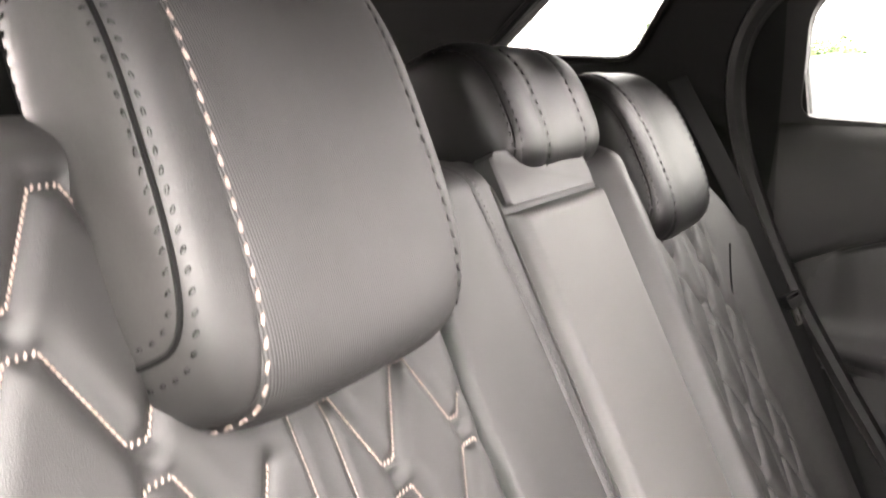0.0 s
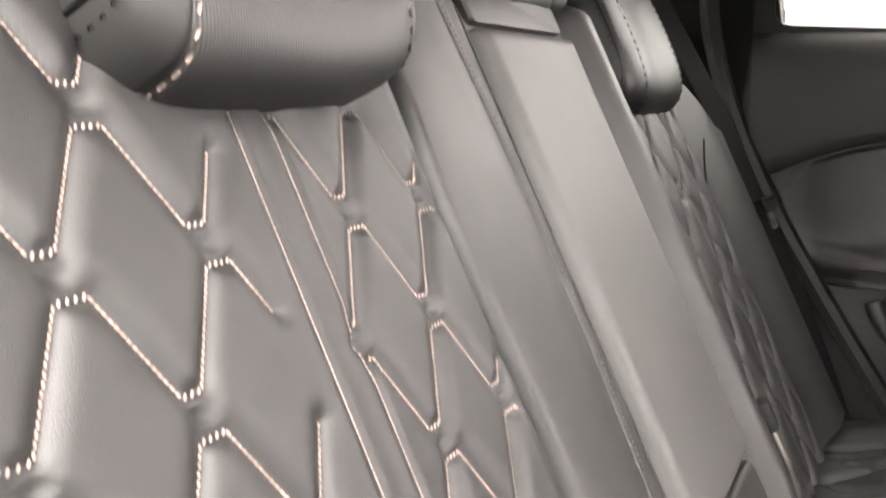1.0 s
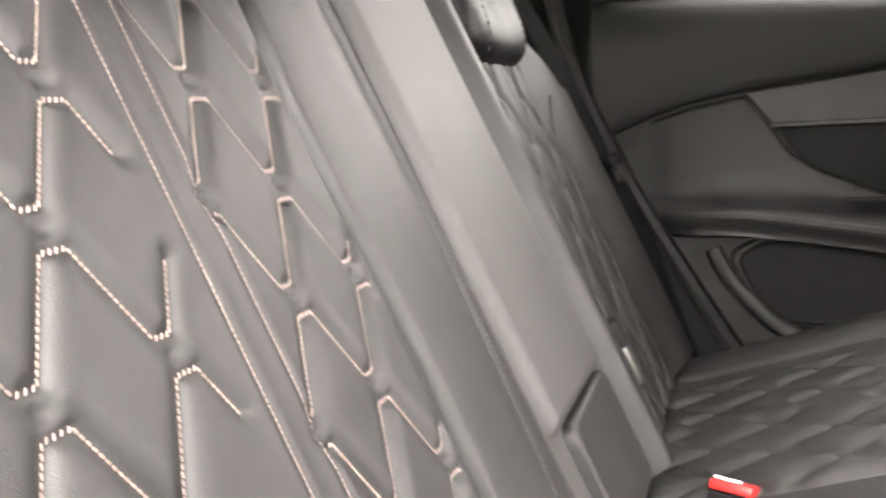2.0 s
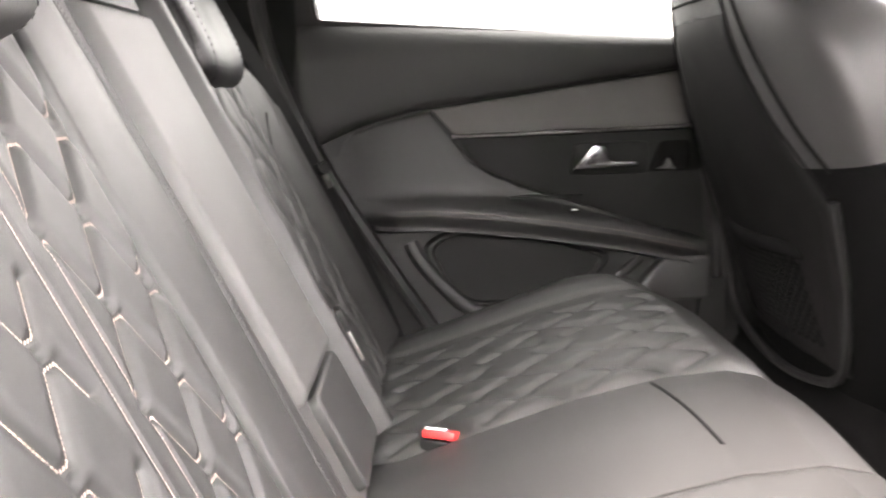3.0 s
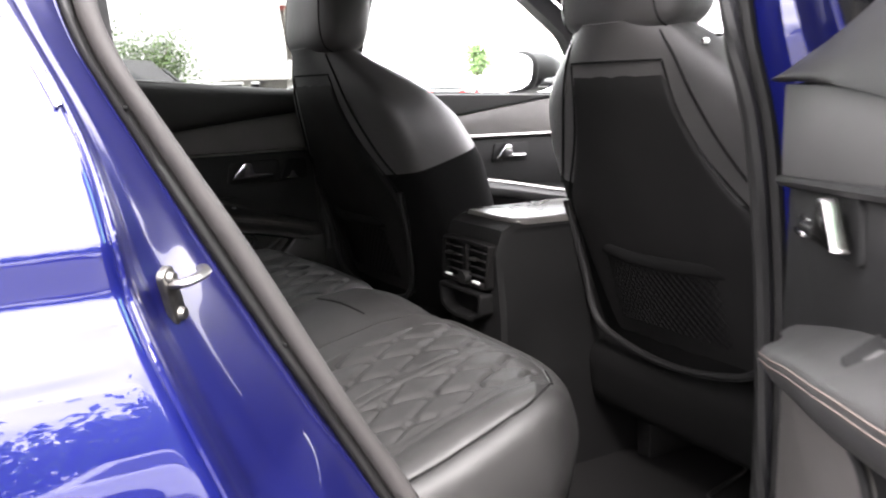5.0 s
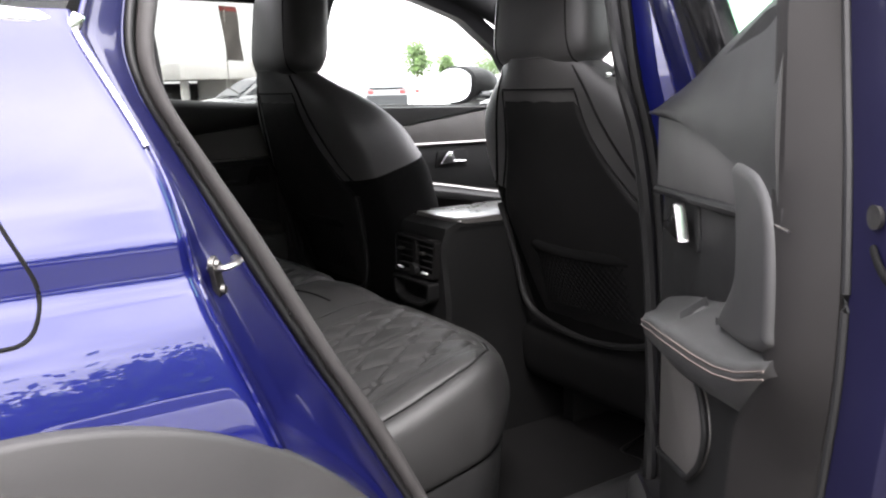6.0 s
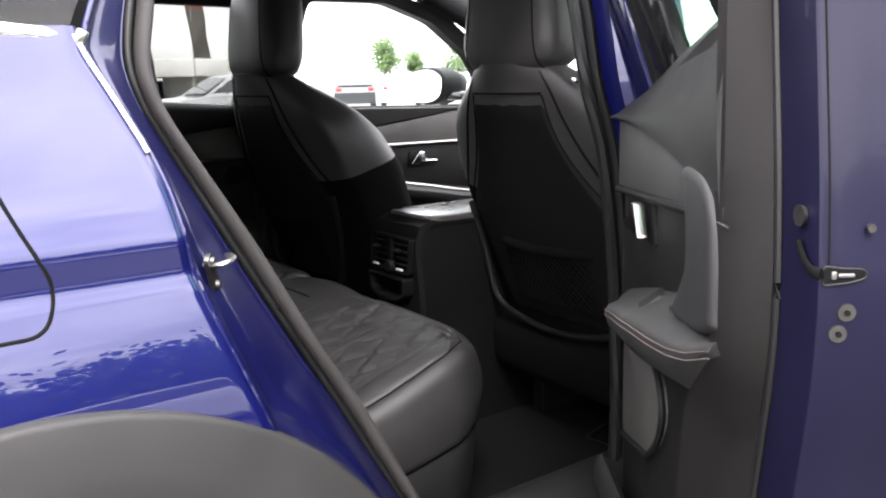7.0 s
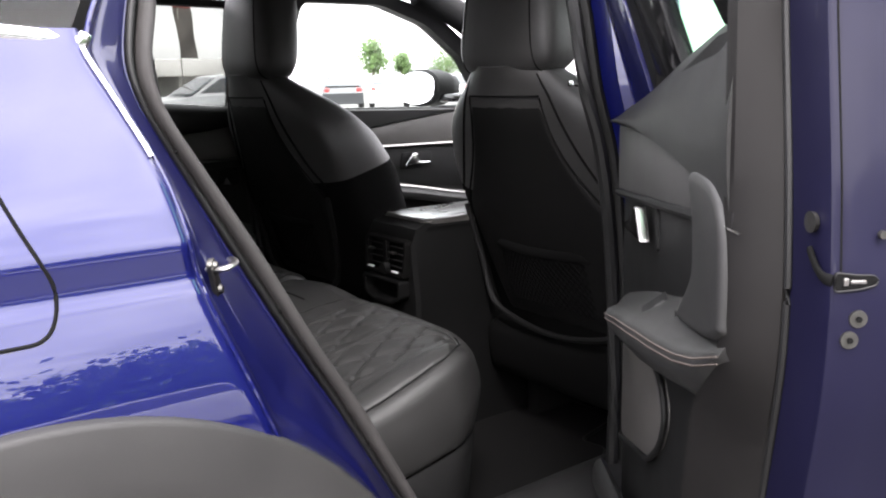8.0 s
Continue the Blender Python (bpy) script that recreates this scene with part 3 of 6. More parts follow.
cushion("left_cushion", 0.127, 0.635, 0.003, left_c, bench, label="quilted leather seat cushion beside the closed door")
lc_surf = lambda y, b: np.stack([front_in(y, b + 0.80), y, cushion_z(b + 0.80) + left_c(y, b + 0.80)], -1)
stitches("stitching", lc_surf, [(-p - 0.055, q - 0.025, -s - 0.055, t - 0.025) for p, q, s, t in cush_segs if p < -0.195 and s < -0.195 and q > -0.39 and t > -0.39], THREAD, bench, lean=lambda run: run + 0.6)


def mid_c(y, x):
    h = 0.010 * np.cos((y - 0.003) / 0.124 * math.pi / 2)
    return h - 0.002


cushion("middle_cushion", -0.119, 0.126, 0.003, mid_c, bench, LEATHER_PLAIN, "plain leather middle cushion with a sewn slit")
slit_line = [(0.711 - 0.088 * (y - 0.022), y) for y in np.linspace(-0.070, 0.114, 24)]
part("cushion_slit", tube([(x, y, float(cushion_z(x) + mid_c(y, x)) + 0.0002) for x, y in slit_line], 0.0020, 6), SEAM_DARK, bench)
part("cushion_base", plate(rounded([(0.36, 0.40), (0.68, 0.40), (0.71, 0.64), (0.36, 0.64)], 0.03), axis="y", at=-0.590, thick=1.18), PLASTIC_DARK, bench)
# a dark strip laid on the cushions draws the shaded slot by the buckle
pocket_line = smooth([(x, y, float(cushion_z(x) + (mid_c(y, x) if y > -0.119 else 0.0)) - 0.001) for x, y in ((0.412, -0.087), (0.445, -0.062), (0.458, -0.036), (0.470, -0.042), (0.469, -0.090), (0.467, -0.130), (0.463, -0.170))], 5)
part("buckle_pocket_seam", tube(pocket_line, 0.0060, 8, 0.5), SEAM_DARK, bench, "dark strip drawn for the shaded slot by the buckle")
foot_rings = [[(0.36 + (0.078 * k) * a, y, 0.690 + 0.082 * b * (0.6 + 0.4 * k)) for a, b in ((0, 0), (1.0, 0.1), (1.06, 0.45), (0.98, 0.80), (0.82, 0.96), (0.45, 1.0), (0, 1.0))] for y, k in ((-0.56, 0.6), (-0.54, 0.9), (-0.50, 1.0), (-0.36, 1.0), (-0.215, 1.0), (-0.196, 0.97), (-0.186, 0.85), (-0.182, 0.5))]
from_arrays("backrest_foot", *loft(foot_rings), LEATHER, bench, "plain leather roll at the foot of the backrest", angle=70)
# side of the bench: a padded leather skirt over a plastic base panel
def cushion_top(f, y):
    """Height of the right cushion over a spot of the plan."""
    run = np.linspace(0.36, 0.872, 400)
    x = float(np.interp(f, front_in(np.full(400, y), run), run))
    return float(cushion_z(min(x, 0.838)) + right_c(np.array([y]), np.array([x]))[0])


skirt, base_side, rim_line = [], [], []
turns = [float(np.interp(x, [0.44, 0.68, 0.72, 0.79, 0.85, 0.876], [0.0, 0.05, 0.45, 0.85, 1.15, math.pi / 2])) for x, y in side_plan]
tops = soften(np.array([cushion_top(x - 0.030 * math.sin(a), y + 0.030 * math.cos(a)) for (x, y), a in zip(side_plan, turns)]), 11)
for (x, y), turn, top in zip(side_plan, turns, tops):
    foot = 0.588 + 0.19 * (x - 0.44)
    n = Vector((math.sin(turn), -math.cos(turn), 0))
    rows = [(0.042, -0.006), (0.030, 0.0004), (0.022, -0.0010), (0.014, -0.0045), (0.008, -0.0095), (0.003, -0.0165), (0.0, -0.026)]
    rows += [(-0.008 * math.sin(math.pi * k), -0.026 + (foot - top + 0.026) * k) for k in np.linspace(0.08, 0.96, 12)] + [(0.006, foot - top), (0.03, foot - top)]
    skirt.append([(x - n.x * i, y - n.y * i, top + dz) for i, dz in rows])
    rim_line.append((x - n.x * 0.0275, y - n.y * 0.0275, top + 0.0006))
    base_side.append([(x - n.x * i - 0.10 * (foot - 0.004 - z), y - n.y * i, z) for z, i in ((foot - 0.004, 0.03), (foot - 0.004, 0.006), (foot - 0.010, 0.002), (0.52, 0.004), (0.46, 0.012), (0.40, 0.03))])
from_arrays("cushion_side", *sheet(np.array(skirt)), LEATHER, right_cushion, "smooth leather side of the cushion", angle=70)
part("side_seam", tube(rim_line[:64], 0.0017, 6), SEAM_DARK, right_cushion)
from_arrays("base_side_panel", *sheet(np.array(base_side)), PLASTIC_DARK, bench, "black plastic side of the seat base", angle=50)


# ---- body shell: setting of the interior ----
car = thing("car", (0.8, 0, 0), "metallic blue family car with its rear door open", "car")


def wall_y(z):
    """Half width of the cabin's inner face at a height."""
    return np.interp(z, [0.3, 1.2, 1.30, 1.50], [0.715, 0.715, 0.69, 0.60])


# left side of the cabin behind the rear door, with the quarter window
def bend(bm, sign=1.0):
    for v in bm.verts:
        inset = 0.715 - float(wall_y(v.co.z))
        v.co.y -= sign * inset
    return bm


def ladder(outline, holes, at, thick, sign, mat, name, parent, label="", bevel=0.0):
    bm = plate(outline, holes, "y", at, thick, bevel)
    bmesh.ops.subdivide_edges(bm, edges=[e for e in bm.edges if e.calc_length() > 0.08], cuts=3, use_grid_fill=False)
    return part(name, bend(bm, sign), mat, parent, label)


quarter = rounded([(-0.215, 1.325), (0.040, 1.308), (0.140, 1.445), (-0.045, 1.452)], 0.03)
ladder(rounded([(-0.95, 0.30), (0.60, 0.30), (0.56, 0.62), (0.37, 0.92), (0.31, 1.10), (0.29, 1.20), (0.272, 1.39), (0.345, 1.50), (-0.95, 1.50)], 0.01),
       [quarter], 0.727, 0.06, 1, PLASTIC_DARK, "left_quarter_trim", car, "dark moulded trim round the quarter window")
part("quarter_glass", bend(plate(quarter, (), "y", 0.75, 0.004)), GLASS_PRIVACY, car)
part("quarter_seal", tube(smooth([(a, 0.722 - (0.715 - float(wall_y(b))), b) for a, b in quarter], 1, True) + [(quarter[0][0], 0.722 - (0.715 - float(wall_y(quarter[0][1]))), quarter[0][1])], 0.007, 6, normal=(0, 1, 0)), PLASTIC_GREY, car)
seal_line = smooth([(0.36, 0.715, 1.47), (0.222, 0.705, 1.36), (0.195, 0.705, 1.22), (0.262, 0.705, 1.02), (0.366, 0.705, 0.83), (0.50, 0.705, 0.62), (0.62, 0.705, 0.46)], 10)
part("door_seal", tube([(p.x, float(p.y) - (0.715 - float(wall_y(p.z))), p.z) for p in seal_line], 0.014, 8, normal=(0, 1, 0)), RUBBER, car, "black rubber door seal")

# roof and headliner
part("headliner", plate(rounded([(-0.95, -0.585), (1.55, -0.585), (1.55, 0.62), (-0.95, 0.62)], 0.1), axis="z", at=1.50, thick=0.02), HEADLINER, car, "dark cloth headliner")
part("roof", plate(rounded([(-1.1, -0.605), (1.6, -0.605), (1.6, 0.66), (-1.1, 0.66)], 0.15), axis="z", at=1.535, thick=0.02), PAINT, car)
# floor, tunnel and boot
part("floor_carpet", plate([(0.30, -0.70), (2.6, -0.70), (2.6, 0.70), (0.30, 0.70)], axis="z", at=0.36, thick=0.03), CARPET, car, "black needle-felt carpet")
part("boot_wall", plate([(-0.70, 0.30), (0.70, 0.30), (0.66, 1.06), (-0.66, 1.06)], axis="x", at=-0.05, thick=0.02), CARPET, car)
part("tailgate_trim", plate([(-0.70, 0.30), (0.70, 0.30), (0.62, 1.52), (-0.62, 1.52)], [rounded([(-0.45, 1.18), (0.14, 1.18), (0.12, 1.44), (-0.42, 1.44)], 0.05)], axis="x", at=-0.97, thick=0.03), PLASTIC_DARK, car)
part("parcel_shelf", plate([(-0.95, -0.66), (-0.02, -0.66), (-0.02, 0.66), (-0.95, 0.66)], axis="z", at=1.06, thick=0.015), PLASTIC_DARK, car)


# ---- rear doors ----
def door_handle(parent, x, z, y, mat=CHROME):
    """A chrome pull with a triangular foot in a dark cup."""
    cup = plate(rounded([(x - 0.055, z - 0.026), (x + 0.085, z - 0.026), (x + 0.085, z + 0.03), (x - 0.045, z + 0.03)], 0.012), (), "y", y - 0.004, 0.006, 0.002)
    c = part("handle_cup", cup, PLASTIC_DARK, parent)
    lever = plate(rounded([(x - 0.052, z - 0.014), (x + 0.062, z - 0.012), (x + 0.062, z - 0.003), (x + 0.012, z - 0.001), (x + 0.006, z + 0.026), (x - 0.014, z + 0.028)], 0.006), (), "y", y - 0.026, 0.014, 0.004)
    return c, part("pull_handle", lever, mat, parent, "satin chrome pull handle")


def ledge(door, rows, rise=0.0):
    """An armrest that stands out of the card: rows of x, front y, top z and thickness."""
    xs, ys, zs, th = zip(*rows)
    rings, rim = [], []
    for x in np.linspace(xs[0], xs[-1], 40):
        y, z, t = (float(np.interp(x, xs, q)) for q in (ys, zs, th))
        rings.append([(x, 0.722, z + rise), (x, y + 0.6 * (0.722 - y), z + rise * 0.45 + 0.002), (x, y + 0.020, z + 0.003 + rise * 0.1), (x, y + 0.006, z), (x, y, z - 0.010), (x, y + 0.004, z - t * 0.6), (x, y + 0.022, z - t), (x, 0.722, z - t * 1.4)])
        rim.append((x, y + 0.0008, z - 0.008))
    rest = from_arrays("armrest", *loft(rings), LEATHER, door, "padded leather armrest with sewn edge", angle=75)
    for d in (0.0, 0.007):
        part("armrest_seam", tube([(x, y - 0.0002, z - d) for x, y, z in rim], 0.0009, 6), THREAD_DULL, rest)


def rear_door_trim(door):
    """Inner side of the left rear door as it stands shut."""
    win = rounded([(0.277, 1.224), (0.925, 1.168), (0.925, 1.447), (0.382, 1.457), (0.289, 1.367)], 0.025)
    card = [(0.237, 1.10), (0.250, 1.222), (0.260, 1.377), (0.323, 1.467), (0.969, 1.467), (0.969, 0.42), (0.62, 0.42), (0.52, 0.59), (0.385, 0.80)]
    ladder(card, [win], 0.722, 0.05, 1, DOOR_SOFT, "door_card", door, "grained black door trim")
    part("window_glass", bend(plate(win, (), "y", 0.75, 0.004)), GLASS_PRIVACY, door, "dark-tinted rear door window")
    # crease between the shoulder and the lower pad
    crease_x, crease_z = [0.25, 0.337, 0.393, 0.468, 0.671, 0.847, 0.945], [1.000, 1.036, 1.054, 1.068, 1.092, 1.113, 1.124]
    xs = np.linspace(0.252, 0.945, 70)
    low = soften(np.interp(xs, crease_x, crease_z), 7)
    high = np.interp(xs, [0.25, 0.277, 0.925, 0.95], [1.224, 1.224, 1.168, 1.166]) + 0.004
    grid = np.array([[(x, y, a + (b - a) * k) for k, y in ((0.0, 0.721), (0.0, 0.7125), (0.02, 0.7095), (0.10, 0.706), (0.28, 0.701), (0.46, 0.6985), (0.62, 0.6990), (0.75, 0.7025), (0.86, 0.709), (0.94, 0.718), (0.985, 0.730), (1.0, 0.745))] for x, a, b in zip(xs, low, high)])
    from_arrays("upper_trim", *sheet(grid), PLASTIC, door, "soft-touch black shoulder under the window", angle=70)
    wedge = rounded([(0.475, 1.065), (0.671, 1.088), (0.945, 1.120), (0.945, 1.024), (0.512, 1.022)], 0.004)
    part("grey_inlay", plate(wedge, (), "y", 0.708, 0.014, 0.002), FABRIC_GREY, door, "brushed grey trim inlay")
    part("chrome_strip", tube([(0.508, 0.7045, 1.0185), (0.70, 0.7045, 1.019), (0.945, 0.7045, 1.0215)], 0.0030, 8), STRIP, door, "thin chrome strip")
    scoop = rounded([(0.515, 1.014), (0.955, 1.017), (0.955, 0.79), (0.80, 0.858), (0.66, 0.905), (0.565, 0.945)], 0.012)
    part("handle_recess_panel", plate(scoop, (), "y", 0.716, 0.008, 0.002), PLASTIC_DARK, door)
    # lower pad that flows out into the armrest
    top_x, top_z = [0.300, 0.335, 0.393, 0.472, 0.509, 0.535, 0.575, 0.631, 0.714, 0.799, 0.886, 0.952], [1.014, 1.030, 1.050, 1.063, 1.016, 0.979, 0.952, 0.929, 0.899, 0.868, 0.837, 0.806]
    xs = np.concatenate([np.linspace(0.300, 0.47, 36), np.linspace(0.473, 0.952, 80)])
    tops, lips = np.interp(xs, top_x, top_z), np.interp(xs, [0.335, 0.39, 0.473, 0.568, 0.691, 0.808, 0.938, 0.952], [0.905, 0.900, 0.901, 0.891, 0.873, 0.851, 0.818, 0.806])
    out = 0.7 * np.interp(xs, [0.345, 0.37, 0.42, 0.50, 0.62, 0.80, 0.90, 0.952], [0.0, 0.012, 0.036, 0.050, 0.054, 0.048, 0.032, 0.010])
    grid, rim = [], []
    for x, t, h, o in zip(xs, tops, soften(lips, 9), soften(out, 9)):
        face = float(np.interp(x, [0.300, 0.335, 0.365, 0.41, 0.47, 0.56, 0.66, 0.952], [0.7225, 0.719, 0.712, 0.706, 0.703, 0.704, 0.708, 0.712]))
        shelf = h + min(0.022, (t - h) * 0.6)
        line = [(0.722, t), (face + 0.003, t - 0.001), (face + 0.001, t - min(0.008, (t - h) * 0.2))]
        line += [(face - 0.001 * math.sin(math.pi * k), t - 0.008 + (shelf - t + 0.008) * k) for k in (0.3, 0.55, 0.8)] if t - h > 0.05 else [(face - 0.001, t - (t - shelf) * k) for k in (0.3, 0.55, 0.8)]
        edge = min(0.706, face) - o
        line += [(face - 0.12 * (face - edge), shelf), (face - 0.40 * (face - edge), h + 0.011), (face - 0.72 * (face - edge), h + 0.005), (edge + 0.005, h + 0.001), (edge + 0.001, h - 0.005), (edge, h - 0.012), (edge + 0.003, h - 0.024), (edge + 0.012, h - 0.034), (edge + 0.3 * o, h - 0.042), (0.722, h - 0.050)]
        grid.append([(x, y, z) for y, z in line])
        rim.append((x, edge + 0.0006, h - 0.006))
    rest = from_arrays("armrest_pad", *sheet(np.array(grid)), PLASTIC, door, "padded side and armrest with a sewn edge", angle=75)
    for d in (0.0, 0.008):
        part("armrest_seam", tube([(x, y - 0.0004, z - d) for x, y, z in rim[22:-4]], 0.0008, 6), THREAD_DULL, rest)
    part("shelf_tray", plate(rounded([(0.60, 0.688), (0.70, 0.690), (0.735, 0.700), (0.62, 0.704)], 0.006), (), "z", 0.908, 0.004), PLASTIC_DARK, rest)
    # pocket
    pocket = rounded([(0.463, 0.822), (0.510, 0.848), (0.565, 0.849), (0.670, 0.825), (0.772, 0.797), (0.735, 0.748), (0.660, 0.722), (0.535, 0.722), (0.500, 0.750)], 0.022)
    part("speaker_grille", plate(pocket, (), "y", 0.720, 0.004), PLASTIC_DARK, door, "black pocket lining")
    frame_rings = [[(0.618 + (a - 0.618) * k, y, 0.787 + (b - 0.787) * k) for a, b in pocket] for k, y in ((1.0, 0.722), (1.0, 0.712), (1.02, 0.7075), (1.055, 0.706), (1.09, 0.709), (1.13, 0.7225))]
    from_arrays("pocket_rim", *loft(frame_rings, caps=False), DOOR_SOFT, door, "rounded rim of the pocket", angle=70)
    sw = smooth([(0.428, 0.712, 0.835), (0.440, 0.710, 0.808), (0.468, 0.708, 0.770), (0.513, 0.706, 0.724), (0.56, 0.704, 0.700), (0.66, 0.704, 0.685), (0.80, 0.704, 0.68)], 8)
    part("lower_sweep", tube(sw, 0.013, 10, 0.6, normal=(0, 1, 0)), PLASTIC, door)
    low_pad = rounded([(0.808, 0.720), (0.881, 0.799), (0.962, 0.795), (0.962, 0.712), (0.83, 0.710)], 0.014)
    part("lower_pad", plate(low_pad, (), "y", 0.696, 0.026, 0.008, 3), PLASTIC, door)
    part("pocket_brace", tube([(0.752, 0.716, 0.722), (0.838, 0.714, 0.790)], 0.0085, 8, 0.6, normal=(0, 1, 0)), DOOR_SOFT, door)
    part("tray_mark", block(0.010, 0.006, 0.002, 0.0005, (0.716, 0.684, 0.886)), WHITE_PRINT, rest)
    door_handle(door, 0.766, 0.968, 0.716)
    cup = plate(rounded([(0.852, 0.944), (0.872, 0.996), (0.925, 0.996), (0.925, 0.944)], 0.010), (), "y", 0.712, 0.006, 0.002)
    switch = part("switch_cup", cup, SEAM_DARK, door)
    part("switch", mesh_of(*loft([[(0.858, y, 0.949), (0.900, y, 0.947), (0.893, y, 0.953), (0.884, y, 0.968), (0.878, y, 0.966), (0.874, y, 0.955)] for y in (0.702, 0.712)])), CHROME, switch, "small chrome switch")


def door_fittings(door):
    """Pull handle, lock switch and window switch of a rear door."""
    door_handle(door, 0.755, 0.985, 0.716, STRIP_DARK)
    part("switch", join(block(0.05, 0.006, 0.018, 0.002, (0.865, 0.712, 0.968)), block(0.035, 0.01, 0.006, 0.002, (0.868, 0.708, 0.962))), CHROME, door)


def leaning(bm):
    """Leans a door's window parts inwards above the waist."""
    for v in bm.verts:
        v.co.y -= 0.42 * max(0.0, v.co.z - 1.22)
    return bm


def open_door_trim(door):
    """Inner side of the right rear door, drawn as a left one and mirrored afterwards."""
    card = [(0.352, 1.0), (0.362, 1.10), (0.375, 1.225), (0.50, 1.215), (0.63, 1.185), (0.86, 1.135), (0.97, 1.10), (0.97, 0.42), (0.62, 0.42), (0.52, 0.60), (0.48, 0.74), (0.455, 0.88), (0.37, 0.92)]
    part("door_card", plate(card, (), "y", 0.722, 0.04), PLASTIC_DARK, door, "grained black door trim")
    # soft shoulder from the inlay up to the glass
    low = smooth([(0.962, 0.700, 1.108), (0.80, 0.698, 1.108), (0.702, 0.698, 1.103), (0.60, 0.698, 1.096), (0.499, 0.698, 1.084), (0.43, 0.698, 1.076), (0.366, 0.700, 1.064)], 6)
    high = smooth([(0.968, 0.704, 1.115), (0.935, 0.714, 1.130), (0.86, 0.730, 1.154), (0.673, 0.733, 1.196), (0.572, 0.734, 1.216), (0.49, 0.734, 1.233), (0.376, 0.716, 1.246)], 6)
    grid = np.array([[np.array(a) * (1 - k) + np.array(c) * k - np.array([0, 0.010 * math.sin(math.pi * k), 0]) for k in np.linspace(0, 1, 12)] for a, c in zip(low, high)])
    verts, faces = sheet(grid, grid + np.array([0, 0.03, 0]))
    from_arrays("upper_trim", verts, faces, DOOR_SOFT, door, "soft grained dark grey shoulder of the trim", angle=70)
    part("rear_strip", plate([(0.359, 1.064), (0.357, 0.96), (0.366, 0.945), (0.42, 0.945), (0.42, 1.07)], (), "y", 0.7015, 0.02, 0.002), DOOR_SOFT, door)
    wedge = [(0.962, 1.106), (0.80, 1.106), (0.702, 1.101), (0.60, 1.094), (0.499, 1.082), (0.482, 1.046), (0.62, 1.034), (0.80, 1.020), (0.962, 1.008)]
    part("grey_inlay", plate(wedge, (), "y", 0.706, 0.016, 0.003), LEATHER_SMOOTH, door, "smooth grey leather inlay")
    part("trim_strip", tube([(0.476, 0.707, 1.041), (0.62, 0.707, 1.029), (0.80, 0.707, 1.015), (0.965, 0.707, 1.002)], 0.006, 8), PLASTIC_DARK, door, "black trim strip")
    scoop = rounded([(0.474, 1.034), (0.62, 1.022), (0.962, 0.998), (0.962, 0.83), (0.80, 0.868), (0.66, 0.912), (0.54, 0.945), (0.471, 0.978)], 0.012)
    part("handle_recess_panel", plate(scoop, (), "y", 0.716, 0.008, 0.002), PLASTIC_DARK, door)
    pad = curve2([(0.488, 1.083), (0.445, 1.087), (0.402, 1.080), (0.373, 1.058), (0.363, 1.02), (0.3605, 0.97), (0.366, 0.952), (0.42, 0.935), (0.52, 0.926), (0.51, 0.945), (0.473, 0.978), (0.462, 1.0), (0.470, 1.045)], 4)
    part("side_pad", plate(pad, (), "y", 0.693, 0.030, 0.010, 4), LEATHER, door, "padded leather side of the armrest")
    ledge(door, [(0.362, 0.694, 0.944, 0.016), (0.384, 0.689, 0.936, 0.024), (0.41, 0.685, 0.926, 0.034), (0.455, 0.677, 0.916, 0.046), (0.51, 0.668, 0.910, 0.050), (0.56, 0.660, 0.907, 0.052), (0.595, 0.655, 0.904, 0.052), (0.63, 0.656, 0.897, 0.052), (0.70, 0.658, 0.884, 0.05), (0.78, 0.662, 0.865, 0.045), (0.90, 0.678, 0.834, 0.035), (0.962, 0.700, 0.814, 0.02)], 0.028)
    cup = mesh_of(*loft([[(0.60 + a * k, 0.693 + c * k, 0.918 + 0.42 * c * k + h) for a, c in ((-0.035, -0.012), (-0.02, -0.022), (0.03, -0.012), (0.05, 0.020), (-0.005, 0.012))] for h, k in ((-0.012, 1.0), (-0.004, 1.0), (-0.0035, 0.94))]))
    part("window_switch", cup, PLASTIC_DARK, door, "black window switch plate")
    key = mesh_of(*loft([[(0.595 + a, 0.695 + c, 0.9193 + 0.42 * c + h) for a, c in ((-0.012, -0.007), (0.016, -0.004), (0.024, 0.009), (-0.002, 0.007))] for h in (-0.008, -0.003)]))
    part("switch_key", key, LEATHER_SMOOTH, door)
    pocket = rounded([(0.965, 0.79), (0.76, 0.815), (0.67, 0.80), (0.638, 0.765), (0.665, 0.715), (0.735, 0.662), (0.965, 0.60)], 0.025)
    part("pocket_panel", plate(pocket, (), "y", 0.718, 0.006, 0.002), FABRIC_GREY, door, "grey lining of the door pocket")
    part("pocket_rim", tube([(a, 0.715, b) for a, b in pocket[3:-3]], 0.0045, 8, normal=(0, 1, 0)), PLASTIC_DARK, door)
    sweep = smooth([(0.50, 0.712, 0.66), (0.60, 0.700, 0.60), (0.75, 0.690, 0.55), (0.96, 0.685, 0.53)], 8)
    part("pocket_lip", tube(sweep, 0.03, 10, 0.5, normal=(0, 1, 0)), PLASTIC, door, "moulded lip of the door pocket")
    # window surround
    part("front_post", leaning(plate([(0.707, 1.185), (0.82, 1.16), (0.82, 1.50), (0.707, 1.50)], (), "y", 0.738, 0.02, 0.003)), GLOSS_BLACK, door, "black window post")
    part("post_edge", leaning(tube([(0.827, 0.736, 1.16 + 0.34 * k / 8) for k in range(9)], 0.006, 8, normal=(0, 1, 0))), PLASTIC_GREY, door)
